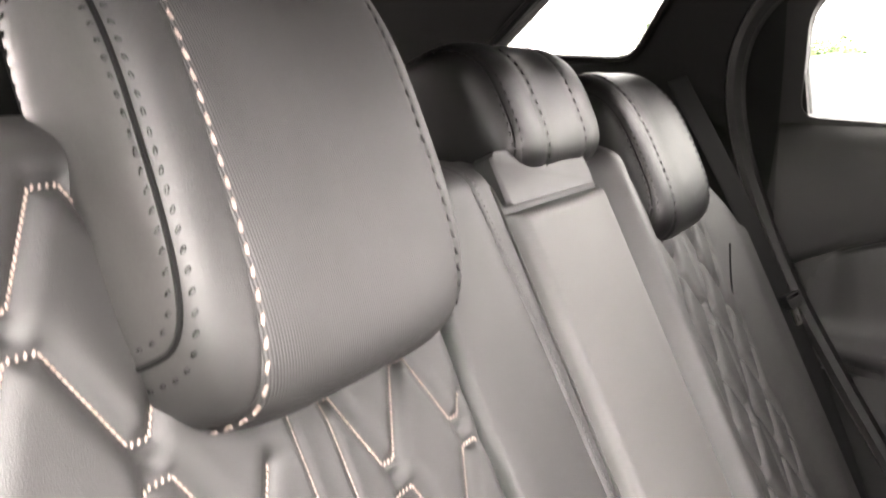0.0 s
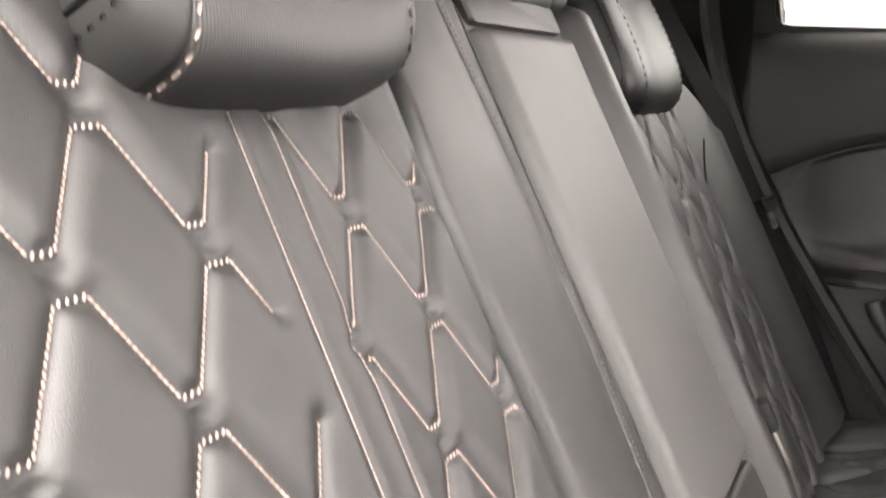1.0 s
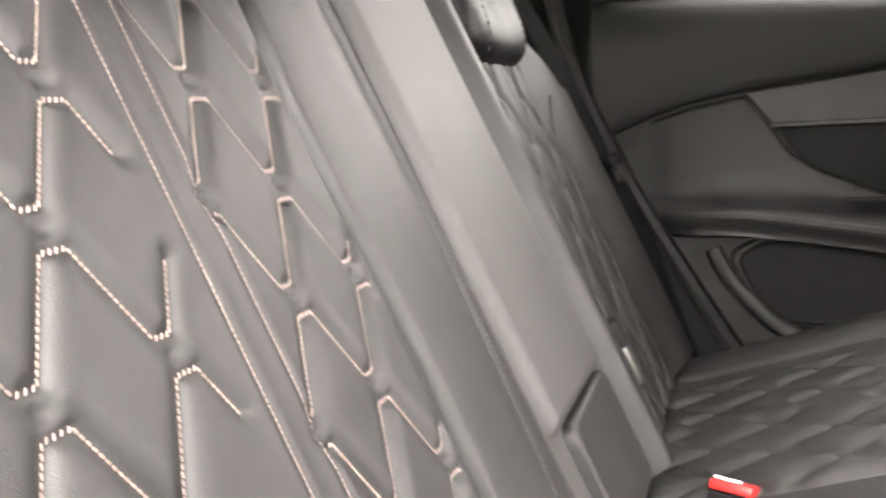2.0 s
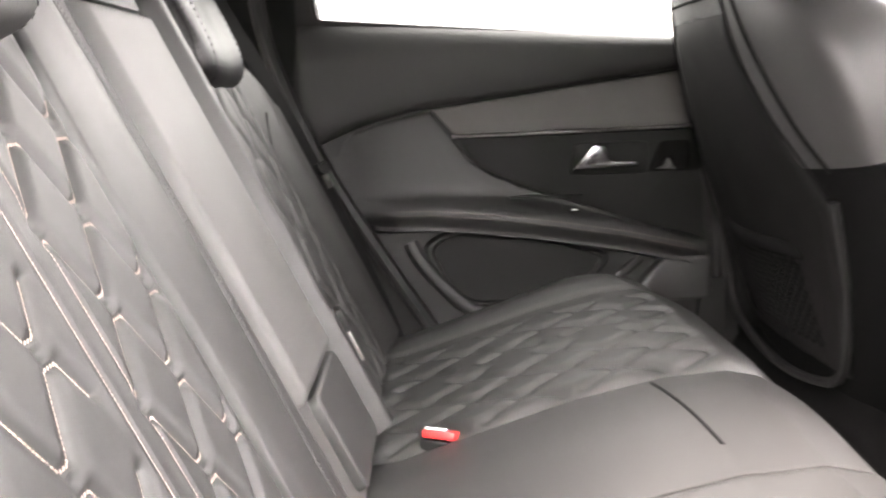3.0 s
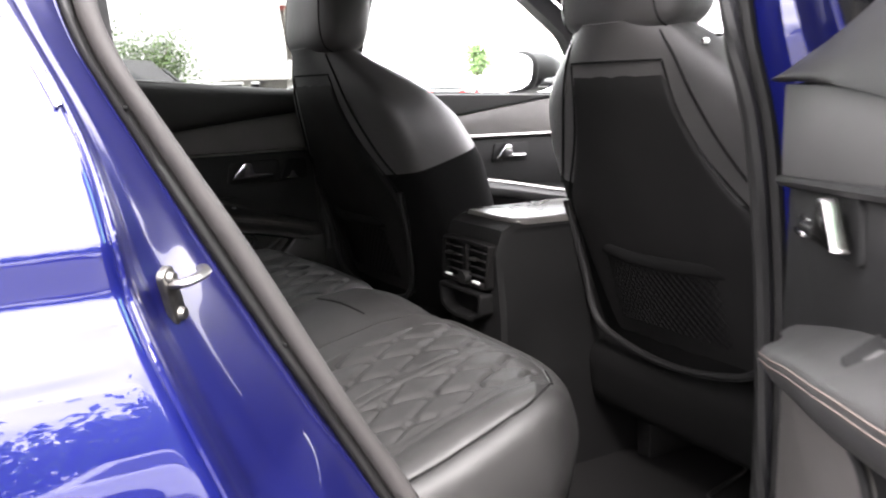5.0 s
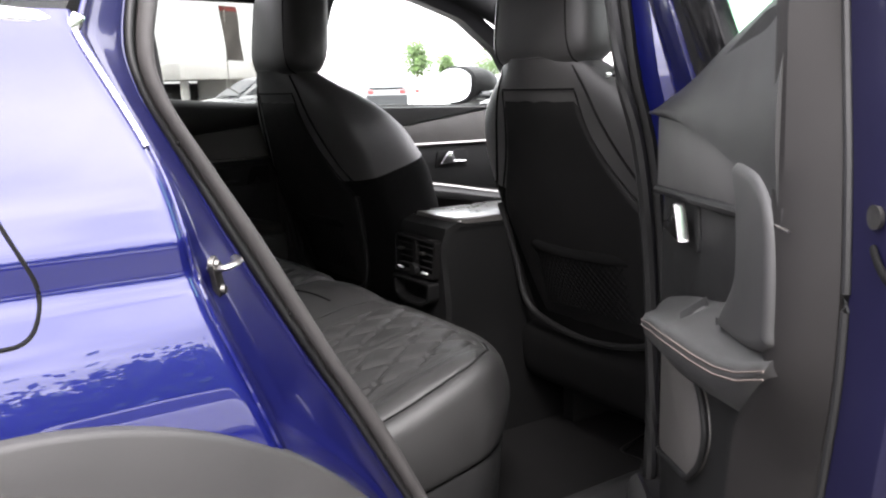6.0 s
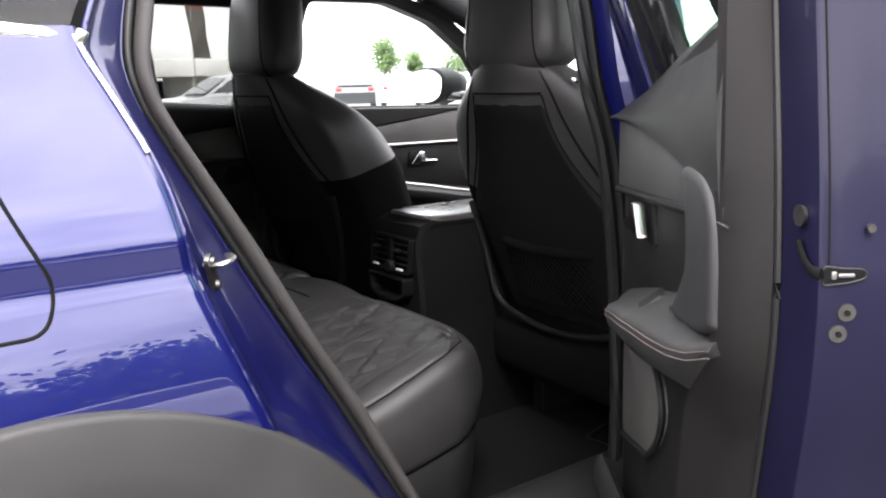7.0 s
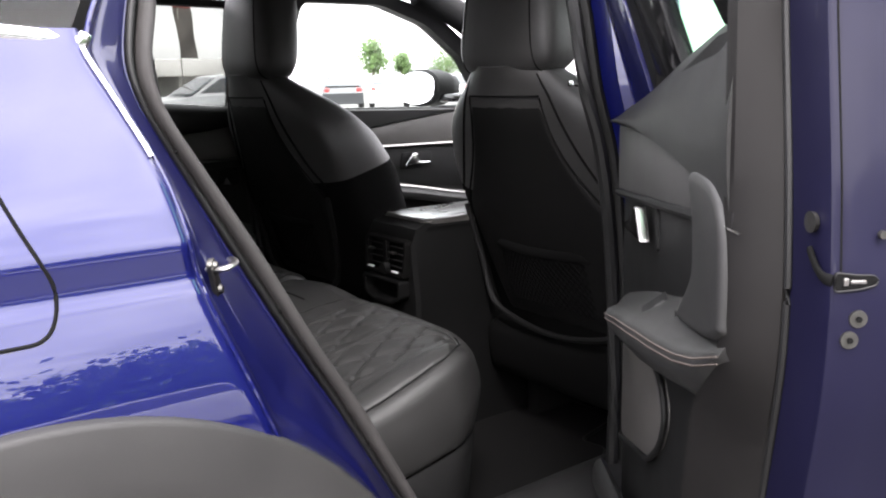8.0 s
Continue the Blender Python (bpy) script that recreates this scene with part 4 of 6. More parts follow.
    part("post_channel", leaning(plate([(0.834, 1.157), (0.872, 1.148), (0.872, 1.50), (0.834, 1.50)], (), "y", 0.742, 0.02)), PLASTIC_DARK, door)
    part("front_frame", leaning(plate([(0.874, 1.148), (0.968, 1.11), (0.968, 1.50), (0.874, 1.50)], (), "y", 0.735, 0.03, 0.004)), PAINT, door, "blue painted window frame")
    part("rear_post", leaning(plate([(0.497, 1.225), (0.384, 1.243), (0.46, 1.50), (0.585, 1.50)], (), "y", 0.728, 0.03, 0.004)), PLASTIC_GREY, door, "dark grey window post")
    part("window_glass", leaning(plate([(0.49, 1.22), (0.82, 1.17), (0.82, 1.49), (0.57, 1.49)], (), "y", 0.752, 0.004)), GLASS, door, "green tinted door window").visible_shadow = False
    door_fittings(door)


def mirror(door):
    """Turns the left door's parts into the right door's."""
    for ob in door.children_recursive:
        ob.data.transform(Matrix.Diagonal((1, -1, 1, 1)))
        ob.data.flip_normals()


def fit_trim(door, x0, kx, dz):
    """Stretches the parts of a shut door along the car to its true length."""
    for ob in door.children_recursive:
        ob.data.transform(Matrix.Translation((x0 * (1 - kx), 0, dz)) @ Matrix.Diagonal((kx, 1, 1, 1)))


ldoor = thing("rear_left_door", (0.98, 0.83, 0.35), "closed rear door with black trim panel and chrome handle", "car door", "rear doors")
rear_door_trim(ldoor)

# ---- open right rear door ----
HINGE, OPEN = (0.985, -0.83, 0.35), 51.0
LIFT = Vector((0.025, -0.02, 0.06))
rdoor = thing("rear_right_door", HINGE, "wide open blue rear door with black trim and chrome handle", "car door", "rear doors")
open_door_trim(rdoor)
mirror(rdoor)
RIM_Z = np.array([1.245, 1.10, 1.01, 0.95, 0.91, 0.86, 0.80, 0.70, 0.58, 0.46])
RIM_IN = np.array([0.373, 0.362, 0.357, 0.356, 0.375, 0.440, 0.460, 0.480, 0.520, 0.57])
RIM_OUT = np.array([0.372, 0.340, 0.328, 0.330, 0.336, 0.348, 0.362, 0.395, 0.450, 0.52])


def door_edge(offsets):
    """Rows along the door's rear edge: (share from inner to outer rim, x offset, y)."""
    z = np.linspace(0.46, 1.245, 60)
    a, c = np.interp(z, RIM_Z[::-1], RIM_IN[::-1]), np.interp(z, RIM_Z[::-1], RIM_OUT[::-1])
    k = np.exp(-np.linspace(-2, 2, 7) ** 2)
    a, c = (np.convolve(np.pad(q, 3, mode="edge"), k / k.sum(), mode="valid") for q in (a, c))
    return np.array([[(float(p + (q - p) * s + dx), y, h) for s, dx, y in offsets] for p, q, h in zip(a, c, z)])


def edge_band(name, offsets, mat, label="", parent=None):
    P = door_edge(offsets)
    verts, faces = sheet(P, P + np.array([0.008, 0, 0]))
    return from_arrays(name, verts, faces, mat, parent or rdoor, label, angle=35)


edge_band("card_return", [(0.0, 0.010, -0.699), (0.0, 0.0, -0.702), (0.5, -0.003, -0.720), (0.93, 0.0, -0.736), (1.0, 0.004, -0.740)], CARD_EDGE, "grey-black plastic return of the trim")
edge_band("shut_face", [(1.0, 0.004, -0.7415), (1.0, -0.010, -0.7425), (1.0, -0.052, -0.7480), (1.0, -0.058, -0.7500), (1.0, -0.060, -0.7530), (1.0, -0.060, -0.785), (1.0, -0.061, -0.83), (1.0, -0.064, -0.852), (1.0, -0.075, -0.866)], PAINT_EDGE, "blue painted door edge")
P = door_edge([(1.0, 0.001, -0.7405)])[:, 0]
part("edge_seal", tube([tuple(p) for p in P], 0.004, 8), RUBBER, rdoor)
P = door_edge([(1.0, -0.0605, -0.7565)])[42:, 0]
part("edge_crease", tube([tuple(p) for p in P], 0.0008, 6), SEAM_DARK, rdoor)
# outer skin of the open door
zz = np.linspace(0.46, 1.22, 40)
back_x = np.interp(zz, RIM_Z[::-1], RIM_OUT[::-1]) - 0.05
P = np.array([[(x0 + (1.02 - x0) * k, -0.866 - 0.012 * math.sin((z - 0.46) / 0.76 * math.pi), z) for k in np.linspace(0, 1, 14)] for x0, z in zip(back_x, zz)])
verts, faces = sheet(P, P + np.array([0, 0.006, 0]))
from_arrays("outer_skin", verts, faces, PAINT, rdoor, "metallic blue door skin")
part("return_joint", tube([(0.384, -0.698, 1.056), (0.366, -0.7005, 1.049), (0.350, -0.7045, 1.0475)], 0.0010, 6), STEEL, rdoor, "light joint line in the trim")
slot = rounded([(-0.7515, 1.0175), (-0.770, 1.0195), (-0.7815, 1.0225), (-0.7835, 1.0265), (-0.7800, 1.0300), (-0.766, 1.0305), (-0.7515, 1.0325)], 0.003)
recess = part("latch_recess", plate(slot, (), "x", 0.2672, 0.003, 0.001), SEAM_DARK, rdoor, "black latch slot")
part("latch_rim", tube([(0.2674, y, z) for y, z in slot] + [(0.2674, *slot[0])], 0.0008, 6), RUBBER, recess)
part("latch_throat", tube(smooth([(0.298, -0.7430, 1.045), (0.289, -0.7445, 1.034), (0.279, -0.7470, 1.0265), (0.271, -0.7515, 1.0250)], 5), 0.0052, 10, 0.45, normal=(0.35, 1, 0)), SEAM_DARK, recess)
part("latch", join(block(0.003, 0.012, 0.003, 0.001, (0.2668, -0.768, 1.0255)), block(0.003, 0.004, 0.006, 0.001, (0.2668, -0.759, 1.0255))), STRIP, recess, "zinc latch jaw")
for y, z in ((-0.7705, 0.9965), (-0.765, 0.980)):
    bolt = bmesh.new()
    bmesh.ops.create_cone(bolt, cap_ends=True, segments=24, radius1=0.0072, radius2=0.0066, depth=0.004)
    bolt.transform(pose(0.2690, y, z, 0, -90, 0))
    socket = bmesh.new()
    bmesh.ops.create_cone(socket, cap_ends=True, segments=6, radius1=0.0024, radius2=0.0024, depth=0.002)
    socket.transform(pose(0.2663, y, z, 0, -90, 0))
    part("bolt_socket", socket, SEAM_DARK, part("bolt", bolt, STEEL_DULL, rdoor, "round zinc bolt"))
hole = bmesh.new()
bmesh.ops.create_cone(hole, cap_ends=True, segments=16, radius1=0.0035, radius2=0.003, depth=0.004)
hole.transform(pose(0.270, -0.785, 1.060, 0, -90, 0))
part("edge_stud", hole, STEEL_DULL, rdoor)
plug = bmesh.new()
bmesh.ops.create_cone(plug, cap_ends=True, segments=24, radius1=0.0085, radius2=0.0075, depth=0.004)
plug.transform(pose(0.297, -0.7435, 1.066, 90, 0, 8) )
part("edge_plug", plug, STEEL_DULL, rdoor, "metal plug in the blue door edge")
rdoor.matrix_basis = pose(*(Vector(HINGE) + LIFT), 0, 0, OPEN)

# ---- right side of the body ----
def side_table():
    """Half width of the body's outer side at each height: a shoulder, a drawn-in feature line and a full flank."""
    z = np.linspace(0.45, 1.6, 2301)
    y = np.interp(z, [0.45, 0.74, 0.82, 0.88, 0.94, 0.99, 1.030, 1.044, 1.078, 1.09, 1.12, 1.17, 1.22, 1.28, 1.34, 1.6], [0.860, 0.872, 0.871, 0.867, 0.857, 0.843, 0.827, 0.8195, 0.8215, 0.817, 0.803, 0.777, 0.752, 0.722, 0.695, 0.58])

    def blur(width):
        n = int(width / 0.0005)
        k = np.exp(-np.linspace(-2.5, 2.5, 2 * n + 1) ** 2)
        return np.convolve(np.pad(y, n, mode="edge"), k / k.sum(), mode="valid")

    near = np.exp(-((z - 1.062) / 0.034) ** 4)
    return z, blur(0.016) * near + blur(0.065) * (1 - near)


SIDE_Z, SIDE_Y = side_table()


def side_y(z):
    return -np.interp(z, SIDE_Z, SIDE_Y)


ARCH = (0.02, 0.48, 0.453)
SHUT_X = [0.144, 0.165, 0.187, 0.198, 0.203, 0.206, 0.216, 0.230, 0.246, 0.262, 0.272]
SHUT_Z = [1.280, 1.230, 1.174, 1.135, 1.100, 1.061, 1.015, 0.970, 0.923, 0.878, 0.850]


def arch_z(x):
    d = np.clip(ARCH[2] ** 2 - (x - ARCH[0]) ** 2, 0, None)
    return ARCH[1] + np.sqrt(d)


def resample(pts, n):
    p = np.array([tuple(q) for q in pts])
    s = np.concatenate([[0], np.cumsum(np.linalg.norm(np.diff(p, axis=0), axis=1))])
    t = np.linspace(0, s[-1], n)
    return np.stack([np.interp(t, s, p[:, k]) for k in range(3)], -1)


# the wing, with its rear-door edge rolled in
edge_z = np.linspace(0.852, 1.280, 260)
edge_x = soften(np.interp(edge_z, SHUT_Z[::-1], SHUT_X[::-1]), 41)
heights = np.linspace(0.50, 1.300, 330)
rows = []
for z in heights:
    if z >= 0.852:
        x1 = float(np.interp(z, edge_z, edge_x)) if z <= 1.280 else 0.144
    else:
        x1 = ARCH[0] + math.sqrt(max(1e-6, ARCH[2] ** 2 - (z - ARCH[1]) ** 2))
    xs = x1 - (x1 + 0.9) * np.linspace(0, 1, 90) ** 1.6
    y = side_y(z) - 0.012 + 0.010 * np.exp(-(x1 - xs) / 0.0035) * min(1.0, max(0.0, (z - 0.852) / 0.01)) + 0.010 * np.clip((-0.1 - xs) / 0.8, 0, 1) ** 2
    rows.append(np.stack([xs, np.full_like(xs, 0) + y, np.full_like(xs, z)], -1))
P = np.array(rows)
# the arch is cut out of the lower rows by lifting them on to its rim
rim_z = arch_z(P[..., 0])
inside = np.abs(P[..., 0] - ARCH[0]) < ARCH[2]
P[..., 2] = np.where(inside, np.maximum(P[..., 2], rim_z - 0.012), P[..., 2])
P[..., 1] = np.where(inside & (P[..., 2] < rim_z), side_y(rim_z) - 0.012, P[..., 1])
verts, faces = sheet(P)
from_arrays("rear_wing", verts, faces, PAINT, car, "glossy metallic blue rear wing", angle=60)

# edge of the wing round the door opening, and the seal inside it
shut = smooth([(0.36, -0.60, 1.49), (0.225, -0.655, 1.41), (0.172, -0.692, 1.335), (0.146, -0.722, 1.282)], 8)[:-1] + \
    [Vector((float(x), float(side_y(z)) - 0.004, float(z))) for x, z in zip(edge_x[::-6], edge_z[::-6])] + \
    smooth([(0.275, -0.872, 0.846), (0.33, -0.868, 0.808), (0.404, -0.862, 0.73), (0.46, -0.855, 0.62), (0.52, -0.85, 0.50)], 6)[1:]
SEAL_OUT = smooth([(0.33, -0.585, 1.50), (0.245, -0.628, 1.42), (0.217, -0.658, 1.335), (0.203, -0.677, 1.268), (0.210, -0.688, 1.22), (0.232, -0.695, 1.17), (0.296, -0.705, 1.047), (0.357, -0.712, 0.934), (0.424, -0.719, 0.813), (0.515, -0.729, 0.644), (0.562, -0.733, 0.57)], 10)
SEAL_IN = smooth([(0.352, -0.582, 1.487), (0.272, -0.635, 1.40), (0.246, -0.664, 1.317), (0.232, -0.681, 1.256), (0.243, -0.690, 1.206), (0.278, -0.699, 1.140), (0.338, -0.706, 1.035), (0.412, -0.715, 0.893), (0.473, -0.721, 0.789), (0.552, -0.730, 0.632), (0.597, -0.735, 0.56)], 10)
A, B, C = resample(shut, 120), resample(SEAL_OUT, 120), resample(SEAL_IN, 120)
# the jamb falls from the rolled edge into a trough, then runs flat to the seal
JAMB = smooth([(0.0, 0.0, 0), (0.030, 0.010, 0), (0.085, 0.070, 0), (0.130, 0.20, 0), (0.175, 0.37, 0), (0.235, 0.475, 0), (0.32, 0.515, 0), (0.42, 0.56, 0), (0.60, 0.69, 0), (0.80, 0.84, 0), (0.90, 0.925, 0), (0.935, 0.925, 0), (0.965, 0.985, 0), (1.0, 1.06, 0)], 4)
P = np.array([[(a[0] + (b[0] - a[0]) * q.x, a[1] + (b[1] - a[1]) * q.y, a[2] + (b[2] - a[2]) * q.x) for q in JAMB] for a, b in zip(A, B)])
verts, faces = sheet(P)
from_arrays("door_jamb", verts, faces, PAINT_JAMB, car, "blue painted door opening", angle=60)


def seal_band(name, section, mat, label):
    """A strip along the door opening: (share from the outer to the inner rim, dx, dy)."""
    P = np.array([[(b[0] + (c[0] - b[0]) * k + dx, b[1] + (c[1] - b[1]) * k + dy, b[2] + (c[2] - b[2]) * k) for k, dx, dy in section] for b, c in zip(B, C)])
    return from_arrays(name, *sheet(P, P + np.array([0.002, 0.012, 0])), mat, car, label, angle=60)


seal_band("seal_lip", [(-0.06, 0, 0.012), (-0.06, 0, -0.002), (0.02, 0, -0.006), (0.12, 0, -0.007), (0.24, 0, -0.004), (0.31, 0, 0.004), (0.36, 0, 0.008)], RUBBER, "black rubber lip of the door seal")
seal_band("aperture_seal", [(0.33, 0, 0.008), (0.36, 0, -0.001), (0.44, 0, -0.008), (0.58, 0, -0.012), (0.74, 0, -0.012), (0.88, 0, -0.007), (0.97, 0, 0.002), (1.0, 0, 0.014), (1.0, 0.001, 0.030)], SEAL_GREY, "grey flocked seal round the door opening")
seal_band("pillar_trim", [(0.96, 0, 0.026), (1.0, 0.002, 0.036), (1.0, -0.004, 0.046)], CONSOLE_BLACK, "black plastic trim of the rear pillar")
wing_edge = [tuple(p) for p in A[18:]]
part("shut_line_lip", tube(wing_edge, 0.0028, 8), PAINT, car)
for k in (20, 44, 70, 96):
    clip = bmesh.new()
    bmesh.ops.create_uvsphere(clip, u_segments=8, v_segments=6, radius=0.0022)
    clip.transform(Matrix.Translation(Vector(B[k] * 0.8 + C[k] * 0.2 + np.array([0, -0.008, 0]))))
    part("seal_clip", clip, SEAM_DARK, car)

# inner side of the closed quarter behind the opening
ladder(rounded([(-0.95, 0.30), (0.44, 0.30), (0.52, 0.70), (0.405, 0.90), (0.325, 1.05), (0.243, 1.20), (0.240, 1.33), (0.32, 1.50), (-0.95, 1.50)], 0.01), [quarter], -0.672, 0.02, -1, PLASTIC_DARK, "right_quarter_trim", car, "dark moulded trim inside the rear quarter")

# chrome line and quarter glass on the right side
chrome = [(-0.9, -0.724, 1.392), (-0.3, -0.726, 1.330), (0.06, -0.726, 1.296), (0.138, -0.724, 1.288)]
part("chrome_line", tube(smooth(chrome, 8), 0.009, 8, 0.5, normal=(0, -1, 0.4)), CHROME, car, "polished chrome waistline strip")
part("chrome_drop", tube([(float(np.interp(z, edge_z, edge_x)) - 0.004, float(side_y(z)) - 0.0125, float(z)) for z in np.linspace(1.280, 1.168, 14)], 0.0030, 8), CHROME, car)
part("chrome_corner", block(0.014, 0.010, 0.026, 0.003, (0.143, -0.725, 1.284), (0, 28, 0)), CHROME, car)
qg = rounded([(-0.5, 1.358), (0.140, 1.296), (0.205, 1.42), (0.22, 1.47), (-0.4, 1.47)], 0.01)
bm = plate(qg, (), "y", -0.70, 0.006)
for v in bm.verts:
    v.co.y += (v.co.z - 1.29) * 0.45
part("quarter_glass", bm, GLASS_PRIVACY, car, "dark tinted quarter window")
# fuel flap: a rounded shut line in the wing
flap = rounded([(-0.16, 1.165), (0.028, 1.165), (0.046, 1.112), (0.073, 1.048), (0.058, 1.008), (-0.17, 1.006)], 0.024, 6)
flap_line = []
for (a, b), (c, d) in zip(flap, flap[1:] + flap[:1]):
    n = max(1, int(math.hypot(c - a, d - b) / 0.006))
    flap_line += [(a + (c - a) * k / n, float(side_y(b + (d - b) * k / n)) - 0.0125, b + (d - b) * k / n) for k in range(n)]
flap_line.append(flap_line[0])
part("fuel_flap_gap", tube(flap_line, 0.0020, 6), SEAM_DARK, car, "dark gap round the fuel flap")

# arch cladding and wheel
ang = np.linspace(radians(-15), radians(195), 90)
P = []
for a in ang:
    c, s = math.cos(a), math.sin(a)
    P.append([(ARCH[0] + r * c, y, ARCH[1] + r * s) for r, y in ((0.457, -0.866), (0.4565, -0.882), (0.454, -0.8855), (0.450, -0.8865), (0.436, -0.890), (0.42, -0.8925), (0.40, -0.895), (0.375, -0.897), (0.366, -0.895), (0.360, -0.885), (0.358, -0.80), (0.36, -0.62))])
verts, faces = sheet(np.array(P))
from_arrays("arch_cladding", verts, faces, CLADDING, car, "matt black plastic wheel-arch cladding", angle=50)
wheel_rings = []
for y, r in ((-0.64, 0.20), (-0.63, 0.30), (-0.66, 0.335), (-0.82, 0.335), (-0.85, 0.32), (-0.855, 0.24), (-0.84, 0.22)):
    wheel_rings.append([(0.02 + r * math.cos(a), y, 0.345 + r * math.sin(a)) for a in np.linspace(0, 2 * math.pi, 40, endpoint=False)])
wheel = from_arrays("wheel", *loft(wheel_rings), TYRE, car, "black tyre in the rear arch")
disc = [[(0.02 + r * math.cos(a), y, 0.345 + r * math.sin(a)) for a in np.linspace(0, 2 * math.pi, 40, endpoint=False)] for y, r in ((-0.80, 0.215), (-0.845, 0.215), (-0.85, 0.19), (-0.83, 0.05))]
from_arrays("rim", *loft(disc), STEEL, wheel)
# sill
sill = [(-0.50, 0.40), (-0.545, 0.455), (-0.60, 0.50), (-0.66, 0.545), (-0.70, 0.562), (-0.735, 0.558), (-0.765, 0.535), (-0.80, 0.50), (-0.86, 0.42), (-0.86, 0.25)]
P = np.array([[(x, y, z) for y, z, _ in smooth([(y, z, 0) for y, z in sill], 3)] for x in np.linspace(0.40, 2.3, 12)])
verts, faces = sheet(P)
from_arrays("door_sill", verts, faces, PLASTIC_DARK, car, "black scuff plate on the sill", angle=50)

# striker
striker = thing("door_striker", (0.262, -0.765, 1.03), "zinc door striker on the blue jamb", "door striker")
base = plate(rounded([(-0.009, -0.024), (0.009, -0.024), (0.010, 0.0), (0.009, 0.024), (-0.009, 0.024)], 0.007), (), "y", -0.003, 0.006, 0.0015)
base.transform(pose(0.249, -0.772, 1.026, 0, -22, 50))
plate_ob = part("base_plate", base, STEEL_DULL, striker, "zinc base plate")
for k in (-0.016, 0.016):
    screw = bmesh.new()
    bmesh.ops.create_cone(screw, cap_ends=True, segments=16, radius1=0.0058, radius2=0.0045, depth=0.004)
    screw.transform(pose(0.249, -0.772, 1.026, 0, -22, 50) @ pose(0, -0.005, k, 90, 0, 0))
    part("screw", screw, STEEL_DULL, plate_ob)
part("loop", tube(smooth([(0.244, -0.768, 1.036), (0.252, -0.784, 1.037), (0.262, -0.786, 1.039), (0.275, -0.770, 1.040), (0.278, -0.752, 1.040)], 6), 0.0052, 10, 0.7), STRIP, striker, "bright worn striker loop")

# ---- middle pillars ----
def b_pillar(side):
    name = "right_b_pillar" if side < 0 else "left_b_pillar"
    line = smooth([(0.915, 0.60, 1.50), (0.925, 0.655, 1.376), (0.925, 0.690, 1.225), (0.952, 0.705, 1.098), (0.975, 0.710, 0.90), (0.985, 0.710, 0.688), (0.985, 0.705, 0.52)], 8)
    rings = [[(p.x + dx, side * (p.y + dy), p.z) for dx, dy in ((0, 0), (0.012, 0.022), (0.10, 0.022), (0.115, 0.0), (0.105, -0.028), (0.02, -0.028))] for p in line]
    trim = from_arrays(name, *loft(rings), PLASTIC_DARK, car, "dark pillar trim", angle=35)
    part("pillar_seal", tube([(p.x - 0.006, side * (p.y + 0.008), p.z) for p in line], 0.011, 8), RUBBER, trim)
    skin = [[(p.x + dx, side * (p.y + dy), p.z) for dx, dy in ((0.012, 0.03), (0.0, 0.075), (0.02, 0.11), (0.13, 0.11), (0.13, 0.03))] for p in line]
    from_arrays("pillar_skin", *loft(skin), PAINT, trim, "blue painted pillar", angle=35)


b_pillar(1)
b_pillar(-1)
part("left_pillar_foot", plate([(0.90, 0.40), (1.08, 0.40), (1.08, 0.75), (0.95, 0.75)], (), "y", 0.705, 0.04), PLASTIC_DARK, car)
part("pillar_joint", tube([(0.918, -0.706, 1.222), (0.93, -0.665, 1.225)], 0.002, 6), SEAM_DARK, car)


